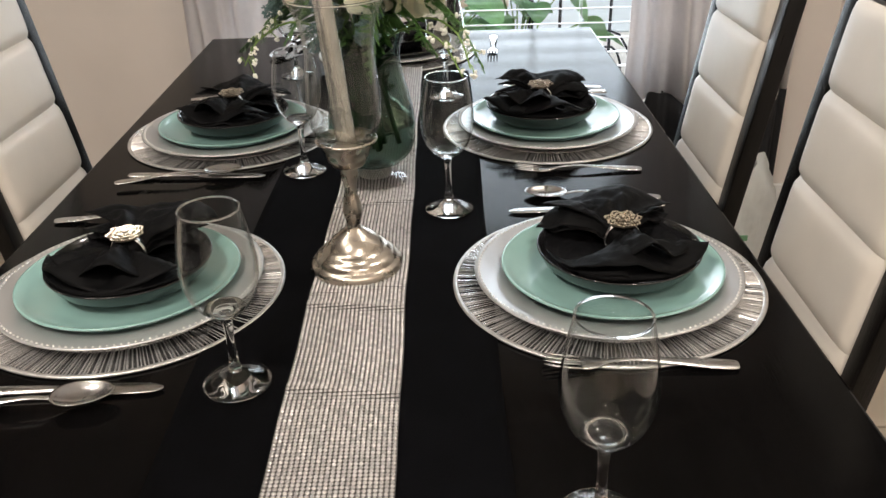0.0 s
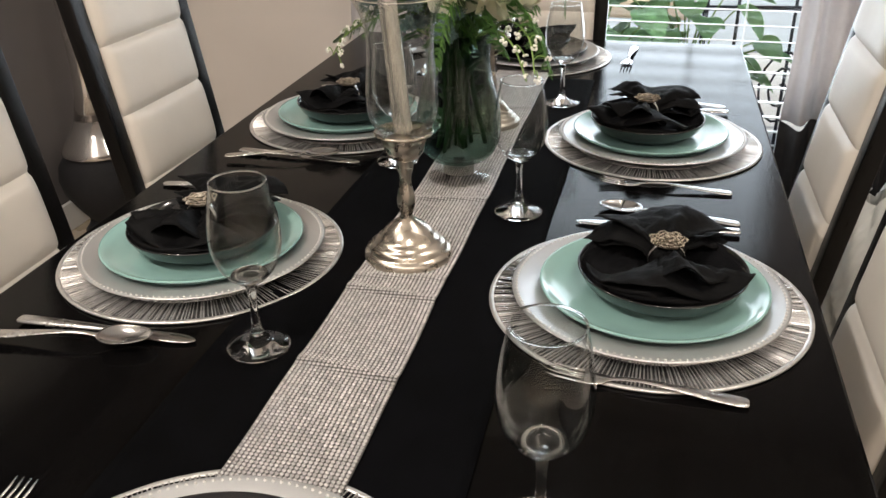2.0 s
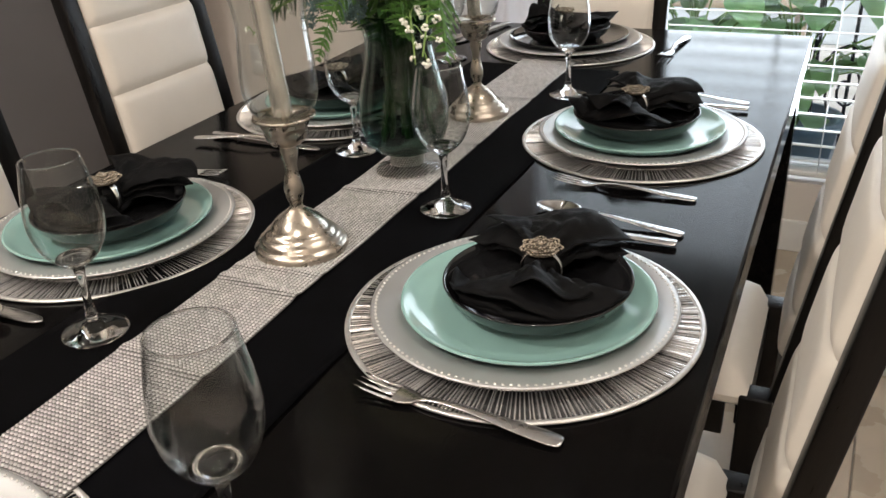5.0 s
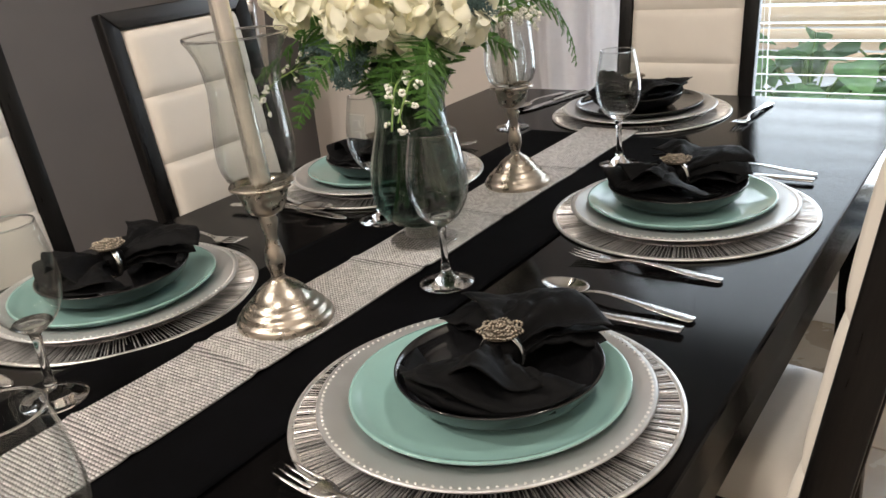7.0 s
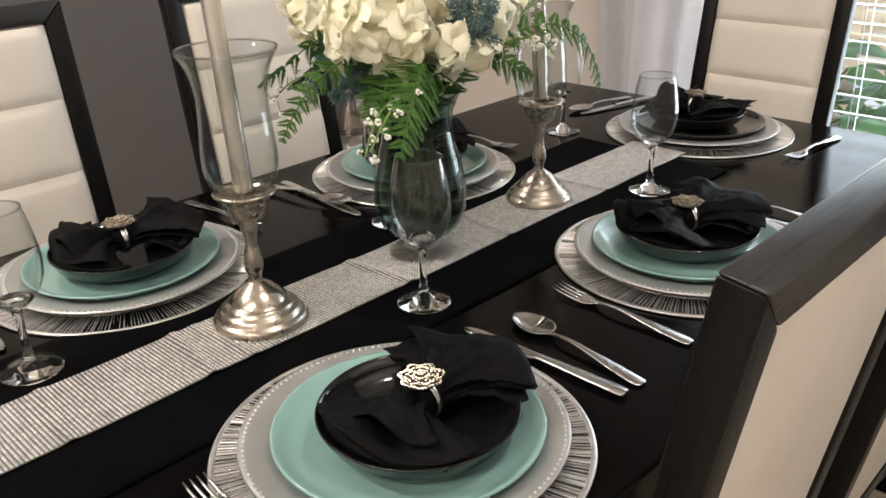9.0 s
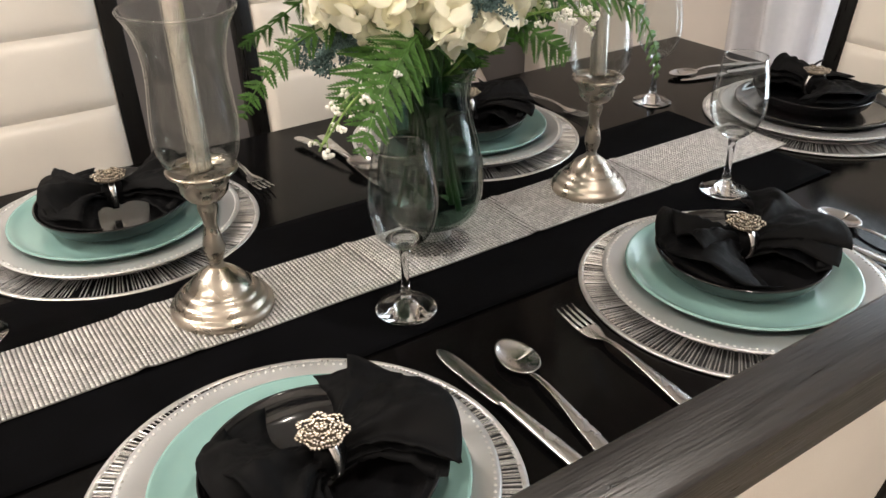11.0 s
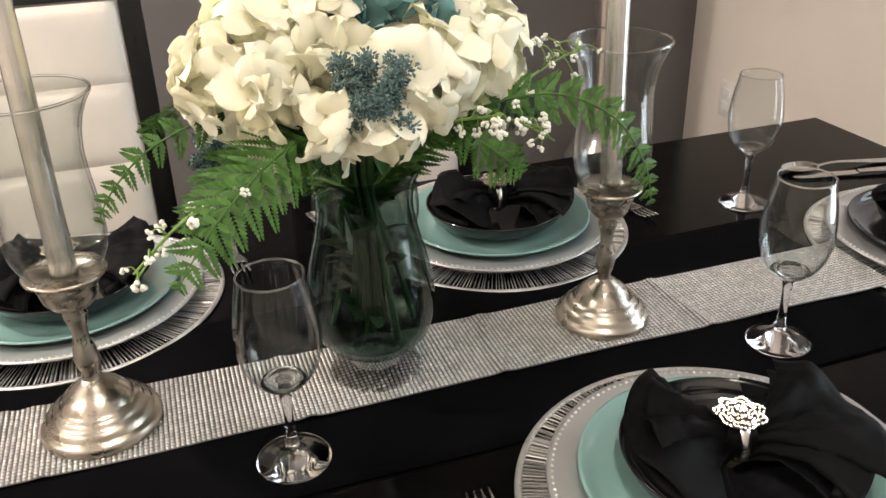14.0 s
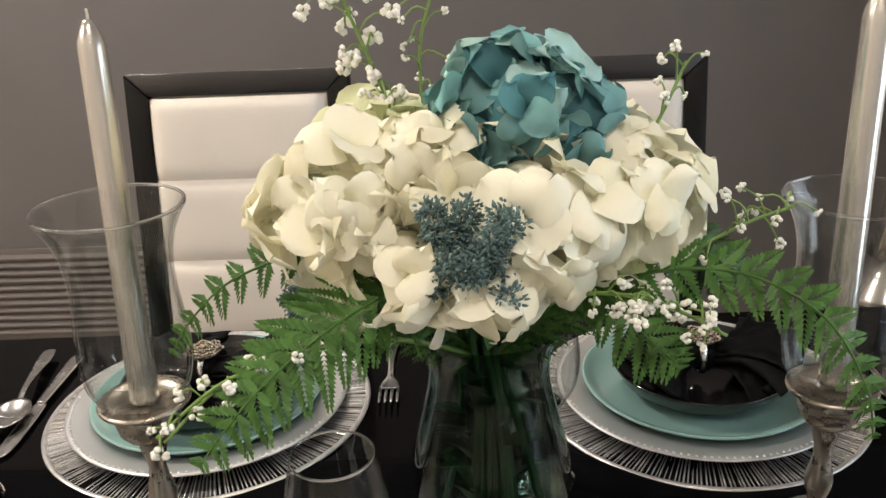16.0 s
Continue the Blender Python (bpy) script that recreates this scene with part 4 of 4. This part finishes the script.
# ---- the vase and its flowers ----
VX, VY, VZ = -0.002, 1.486, TABLE_Z + 0.0058
vase = thing("flower_vase", "smoky green glass vase with a clear foot on the runner", "vase", pose(VX, VY, VZ))
part("foot", lathe([(0, 0.0), (0.048, 0.0), (0.0495, 0.0022), (0.047, 0.004), (0.030, 0.0085), (0.018, 0.015), (0.016, 0.021), (0, 0.0215)], 56), GLASS, vase, "clear glass foot")
bm = bmesh.new()
for j in range(5):
    for k in range(40):
        a = 2 * math.pi * (k + 0.5 * (j % 2)) / 40
        ball(bm, (0.0245 * math.cos(a), 0.0245 * math.sin(a), 0.0125 + 0.0034 * j), 0.0018, sub=1)
part("rhinestone_collar", bm, BEADS, vase, "band of small rhinestones", smooth=False, kind="stuff")
part("collar_band", lathe([(0.0232, 0.0100), (0.0240, 0.0100), (0.0240, 0.0285), (0.0232, 0.0285)], 40, closed=True), BEAD_BED, vase)
vo = [(r * 1.06, z) for r, z in [(0.012, 0.0288), (0.030, 0.0300), (0.045, 0.0370), (0.0560, 0.0510), (0.0618, 0.0700), (0.0632, 0.0910), (0.0612, 0.1160), (0.0560, 0.1400), (0.0500, 0.1640), (0.0462, 0.1850), (0.0456, 0.2000),
      (0.0480, 0.2150), (0.0530, 0.2280), (0.0580, 0.2370)]]
part("glass_body", lathe(vo + [(0.0618, 0.2382), (0.0608, 0.2385)] + [(max(0.004, r - 0.0035), z + (0.004 if r < 0.05 and z < 0.05 else 0)) for r, z in reversed(vo)], 80, closed=True), VASE_GLASS, vase, "smoky green glass")

arr = thing("flower_arrangement", "cream and teal silk hydrangeas with ferns in a vase", "flowers", pose(VX, VY, VZ))
base = Vector((VX, VY, VZ))


def at(x, y, z):
    return Vector((x, y, z)) - base


def petal(bm, m, length, width, cup, ruffle, ph, slot=0):
    """One broad rounded petal, cupped, with a softly waved rim that rolls back."""
    rows, cols = 9, 8
    g = []
    for i in range(rows + 1):
        t = (1 - math.cos(math.pi * i / rows)) / 2
        w = width * (max(0.0, 1 - (2 * t - 1) ** 2) ** 0.5 * (0.60 + 0.52 * t) + 0.05)
        line = []
        for j in range(cols + 1):
            s = math.sin(math.pi * (j / cols - 0.5))
            edge = max(abs(s) ** 2.0 * (0.25 + 0.75 * t), t ** 3)
            zz = cup * length * (0.95 * t - 1.25 * t * t) + 0.26 * w * s * s * (1 - 1.7 * t) - 0.035 * length * math.exp(-(s / 0.22) ** 2) * t * (1 - t) * 4
            zz += ruffle * length * edge * math.sin(2.7 * s + 1.6 * t + ph)
            line.append(bm.verts.new(m @ Vector((s * w / 2, length * t * (1 - 0.06 * s * s) + 0.045 * length * t * math.sin(2.2 * s + ph), zz))))
        g.append(line)
    for a, b in zip(g, g[1:]):
        for j in range(cols):
            f = bm.faces.new((a[j], a[j + 1], b[j + 1], b[j]))
            f.material_index = slot


def bloom(name, c, r, n, size, mats, seed, label, green=0.0, squash=0.85, wild=1.0):
    """A hydrangea head: four-petalled florets over a rounded head."""
    rd = random.Random(seed)
    bm = bmesh.new()
    c = Vector(c)
    out = Vector((c.x, c.y, 0.10))
    for k in range(n):
        zz = 1 - 1.75 * (k + 0.5) / n
        a = 2.39996 * k + rd.uniform(-0.3, 0.3)
        q = math.sqrt(max(0, 1 - zz * zz))
        d = Vector((q * math.cos(a), q * math.sin(a), zz))
        p = c + Vector((d.x * r, d.y * r, d.z * r * squash)) * rd.uniform(0.70, 1.16)
        face = (d + Vector((rd.uniform(-0.6, 0.6), rd.uniform(-0.6, 0.6), rd.uniform(-0.35, 0.45)))).normalized()
        m = Matrix.Translation(p) @ face.to_track_quat("Z", "Y").to_matrix().to_4x4() @ pose(0, 0, 0, 0, 0, rd.uniform(0, 90))
        sz = size * rd.uniform(0.8, 1.2)
        slot = 1 if rd.random() < green else 0
        for j in range(4):
            tone = 2 if slot == 0 and rd.random() < 0.18 else slot
            petal(bm, m @ pose(0, 0, 0.0006 * j, rd.uniform(18, 66), rd.uniform(-18, 18), 90 * j + rd.uniform(-10, 10)), sz * rd.uniform(0.9, 1.12), sz * rd.uniform(1.0, 1.25), rd.uniform(0.5, 1.1), rd.uniform(0.09, 0.22) * wild, rd.uniform(0, 6), tone)
    ob = part(name, bm, mats, arr, label)
    core = ball(bmesh.new(), c, r * 0.56, sub=2, squash=squash)
    part("head_core", core, PETAL_WARM if mats[0] is not TEAL else TEAL_DEEP, ob)
    return ob


WHITES = [(0.045, 1.383, 1.128, 0.044), (0.035, 1.462, 1.142, 0.036), (0.080, 1.428, 1.090, 0.038), (0.090, 1.492, 1.078, 0.030), (0.074, 1.540, 1.108, 0.036), (0.024, 1.597, 1.112, 0.046),
          (-0.010, 1.412, 1.150, 0.036), (-0.085, 1.410, 1.112, 0.044), (-0.100, 1.500, 1.112, 0.044), (-0.058, 1.582, 1.112, 0.042), (0.018, 1.375, 1.095, 0.034)]
for k, (x, y, z, r) in enumerate(WHITES):
    bloom("hydrangea_head", at(0.95 * x, 1.480 + 0.89 * (y - 1.484), z - max(0, 0.4 * (z - 1.105))), r, 22 if r > 0.04 else 17, 0.0295, [PETAL, PETAL_GREEN, PETAL_WARM], 20 + k, "cream white petals", green=0.12 if k in (0, 2, 6) else 0.04)
bloom("hydrangea_head", at(0.010, 1.513, 1.163), 0.046, 40, 0.0285, [TEAL, TEAL_LIGHT, TEAL_DEEP], 60, "dusty teal petals", green=0.42, wild=1.25)

# blue-grey sedum heads
for k, (x, y, z, r) in enumerate(((0.118, 1.476, 1.106, 0.036), (-0.115, 1.44, 1.06, 0.03), (-0.045, 1.375, 1.035, 0.036), (0.02, 1.352, 1.04, 0.03))):
    rd = random.Random(70 + k)
    bm = bmesh.new()
    for _ in range(32 if k == 0 else 10):
        d = Vector((rd.uniform(-0.5, 0.5), rd.uniform(-1.05, 1.05), rd.uniform(-0.85, 0.85)))
        lc = at(x, y, z) + d * r * 0.85
        for _ in range(120):
            e = Vector((rd.gauss(0, 1), rd.gauss(0, 1), rd.gauss(0, 1))).normalized() * rd.uniform(0.3, 1) * r * 0.30
            tuft = (e.normalized() + Vector((rd.gauss(0, 0.5), rd.gauss(0, 0.5), rd.gauss(0, 0.5)))).normalized() * rd.uniform(0.0024, 0.0044)
            s1 = tuft.orthogonal().normalized() * rd.uniform(0.0006, 0.0011)
            s2 = s1.cross(tuft).normalized() * s1.length
            root = [bm.verts.new(lc + e + q) for q in (s1, s2 * 0.9 - s1 * 0.5, -s2 * 0.9 - s1 * 0.5)]
            mid = [bm.verts.new(lc + e + tuft * 0.55 + q * 1.15) for q in (s1, s2 * 0.9 - s1 * 0.5, -s2 * 0.9 - s1 * 0.5)]
            top = bm.verts.new(lc + e + tuft)
            for q in range(3):
                bm.faces.new((root[q], root[q - 2], mid[q - 2], mid[q]))
                bm.faces.new((mid[q], mid[q - 2], top))
    part("sedum_head", bm, SEDUM, arr, "blue-grey clustered sedum", kind="stuff")


def frond(points, width, n, seed, material, mirror=1.0):
    """A fern frond: an arching stalk with toothed side leaflets that shorten to the tip."""
    rd = random.Random(seed)
    bm = bmesh.new()
    pts = spline(points, 3 * n)
    tube(pts, 0.0016, 5, bm, taper=0.35)
    for k in range(2, 3 * n, 3):
        t = k / (3 * n)
        p = pts[k]
        d = (pts[min(k + 1, 3 * n)] - pts[k - 1]).normalized()
        side = d.cross(Vector((0.75 if pts[-1].x > 0 else -0.75, 0, 0.66)))
        side = side.normalized() if side.length > 0.05 else Vector((1, 0, 0))
        up = side.cross(d).normalized()
        ln = 1.2 * width * math.sin(math.pi * (0.14 + 0.86 * t)) ** 0.75 * rd.uniform(0.85, 1.1) + 0.003
        for sgn in (-1, 1):
            ax = (side * sgn + d * 0.62 - up * rd.uniform(0.0, 0.25)).normalized()
            cross = ax.cross(up).normalized()
            m = max(5, int(ln / 0.0030))
            for q in range(m):
                u = q / m
                o = p + ax * ln * u - up * 0.012 * (ln / 0.06) * u * u
                tl = 0.0092 * (1 - u) ** 0.8 * min(1, ln / 0.032) + 0.0012
                wd = ln / m * 1.25
                for s2 in (-1, 1):
                    tip = o + cross * s2 * tl + ax * tl * 0.75 - up * rd.uniform(0, 0.3) * tl
                    mid = o + cross * s2 * tl * 0.5 + ax * tl * 0.2
                    a, b, c2, e = bm.verts.new(o - ax * wd * 0.6), bm.verts.new(mid + ax * wd * 0.9 + up * 0.0006), bm.verts.new(tip), bm.verts.new(mid - ax * wd * 0.7)
                    bm.faces.new((a, e, c2, b))
    return part("fern_frond", bm, material, arr, kind="stuff")


C0 = (0.0, 0.0, 0.20)


def arc(x, y, z, up=0.05, out=0.55):
    e = at(x, y, z)
    m1 = Vector((e.x * 0.28, e.y * 0.28, 0.25))
    m2 = Vector((e.x * out, e.y * out, max(e.z, 0.22) + up))
    return [C0, m1, m2, Vector((e.x * 0.86, e.y * 0.86, e.z + 0.35 * up)), e]


FRONDS = [((0.100, 1.610, 1.015), 0.032, 0.040), ((-0.02, 1.680, 1.020), 0.036, 0.045),
          ((0.105, 1.320, 1.010), 0.030, 0.045), ((-0.08, 1.290, 1.035), 0.026, 0.05), ((-0.165, 1.40, 1.000), 0.040, 0.05), ((-0.165, 1.57, 1.00), 0.040, 0.05), ((-0.06, 1.69, 1.02), 0.040, 0.05),
          ((0.02, 1.68, 1.04), 0.030, 0.05)]
for k, (e, w, up) in enumerate(FRONDS):
    frond(arc(*e, up=up), w, 13, 100 + k, FERN if k % 3 != 1 else FERN_DARK)


# the long frond that arches past the candlestick
frond([C0, at(0.05, 1.56, 1.05), at(0.095, 1.632, 1.082), at(0.118, 1.688, 1.062), at(0.126, 1.720, 1.015), at(0.127, 1.730, 0.975)], 0.022, 17, 131, FERN)
# the full frond before the vase and the thin one by the other candlestick
frond([C0, at(0.05, 1.435, 1.040), at(0.085, 1.422, 1.066), at(0.115, 1.385, 1.057), at(0.145, 1.340, 1.028), at(0.166, 1.305, 0.990)], 0.040, 17, 100, FERN)
frond([C0, at(0.02, 1.42, 1.06), at(0.03, 1.361, 1.076), at(0.03, 1.300, 1.056), at(0.03, 1.262, 1.022), at(0.028, 1.245, 0.995)], 0.018, 15, 101, FERN)


def spray(points, n, seed, spread=0.03, small=1.0):
    """A thin green stem with branching twigs that carry white buds."""
    rd = random.Random(seed)
    sp = part("bud_stem", tube(spline(points, 24), 0.0018, 6, taper=0.6), STEM, arr, "thin green stem")
    pts = spline(points, 24)
    tb, bb = bmesh.new(), bmesh.new()
    for k in range(n):
        i = int(24 * (0.50 + 0.5 * (k + 0.5) / n))
        p = pts[min(i, 24)]
        d = Vector((rd.gauss(0, 1), rd.gauss(0, 1), rd.gauss(0.15, 0.8))).normalized()
        q = p + d * spread * rd.uniform(0.45, 1.1)
        tube(spline([p, p + d * spread * 0.35 + Vector((0, 0, 0.006)), q], 5), 0.0008, 4, tb)
        s = 0.0043 * small * rd.uniform(0.75, 1.2)
        for _ in range(8):
            e = Vector((rd.gauss(0, 1), rd.gauss(0, 1), rd.gauss(0, 1))).normalized()
            ball(bb, q + e * s * 0.7, s * 0.42, sub=1)
    part("twig", tb, STEM, sp, kind="stuff")
    part("bud_tuft", bb, BUD, sp, "small white buds", kind="stuff")


SPRAYS = [([C0, at(-0.02, 1.44, 1.1), at(-0.005, 1.41, 1.20), at(-0.01, 1.375, 1.285)], 30, 0.030, 1.55), ([C0, at(0.02, 1.56, 1.08), at(0.02, 1.60, 1.15), at(0.01, 1.625, 1.200)], 12, 0.030, 0.9),
          ([C0, at(0.07, 1.53, 1.05), at(0.12, 1.58, 1.075), at(0.115, 1.635, 1.045)], 22, 0.028, 1.1), ([C0, at(0.08, 1.42, 1.03), at(0.13, 1.33, 1.035), at(0.150, 1.275, 1.000)], 6, 0.020, 1.2),
          ([C0, at(0.06, 1.41, 1.02), at(0.11, 1.325, 1.025), at(0.140, 1.275, 0.990)], 6, 0.018, 1.2), ([C0, at(0.05, 1.58, 1.05), at(0.04, 1.66, 1.09), at(0.03, 1.70, 1.10)], 16, 0.028, 0.9),
          ([C0, at(-0.08, 1.42, 1.03), at(-0.13, 1.38, 1.02), at(-0.15, 1.35, 0.99)], 16, 0.022, 0.9), ([C0, at(-0.04, 1.45, 1.1), at(-0.05, 1.44, 1.2), at(-0.055, 1.455, 1.255)], 14, 0.028, 0.9)]
for k, (pts, n, sprd, sm) in enumerate(SPRAYS):
    spray(pts, n, 300 + k, sprd, sm)

# stems in the vase
rd = random.Random(8)
for k in range(16):
    a = rd.uniform(0, 6.28)
    r0, r1 = rd.uniform(0.005, 0.045), rd.uniform(0.0, 0.03)
    b = a + rd.uniform(-0.8, 0.8)
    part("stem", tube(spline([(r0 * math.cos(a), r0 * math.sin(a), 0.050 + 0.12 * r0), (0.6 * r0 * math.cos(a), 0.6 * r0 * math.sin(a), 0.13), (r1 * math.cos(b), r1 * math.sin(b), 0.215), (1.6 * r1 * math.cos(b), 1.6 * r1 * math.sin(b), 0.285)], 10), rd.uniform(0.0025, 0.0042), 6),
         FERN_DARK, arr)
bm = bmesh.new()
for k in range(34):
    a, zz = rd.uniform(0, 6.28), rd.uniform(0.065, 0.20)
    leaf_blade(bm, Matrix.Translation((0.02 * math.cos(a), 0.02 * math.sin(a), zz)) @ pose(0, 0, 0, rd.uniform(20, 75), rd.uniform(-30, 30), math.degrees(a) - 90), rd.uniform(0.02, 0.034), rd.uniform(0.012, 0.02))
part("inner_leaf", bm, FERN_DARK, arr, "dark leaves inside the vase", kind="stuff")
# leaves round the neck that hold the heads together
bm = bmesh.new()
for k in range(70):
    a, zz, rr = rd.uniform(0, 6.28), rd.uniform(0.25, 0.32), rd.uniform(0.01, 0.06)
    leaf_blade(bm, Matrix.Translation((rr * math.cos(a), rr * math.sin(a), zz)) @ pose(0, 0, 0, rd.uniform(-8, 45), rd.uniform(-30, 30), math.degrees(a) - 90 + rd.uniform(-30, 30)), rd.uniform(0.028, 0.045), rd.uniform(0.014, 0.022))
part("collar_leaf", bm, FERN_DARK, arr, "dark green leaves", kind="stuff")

# ---- floor tiles ----
tb = box(0, 0, 0, 0.596, 0.596, 0.008, 0.002, 1)
tile_mesh = finish(tb, "tile", FLOOR, False)
ty = YN + 0.3
while ty < YF:
    tx = XL + 0.3
    while tx < XR:
        t = new("tile", tile_mesh)
        t.parent = floor
        t.matrix_basis = pose(tx, ty, -0.0045 + 0.0006 * noise.noise((tx, ty, 0)))
        tx += 0.6
    ty += 0.6
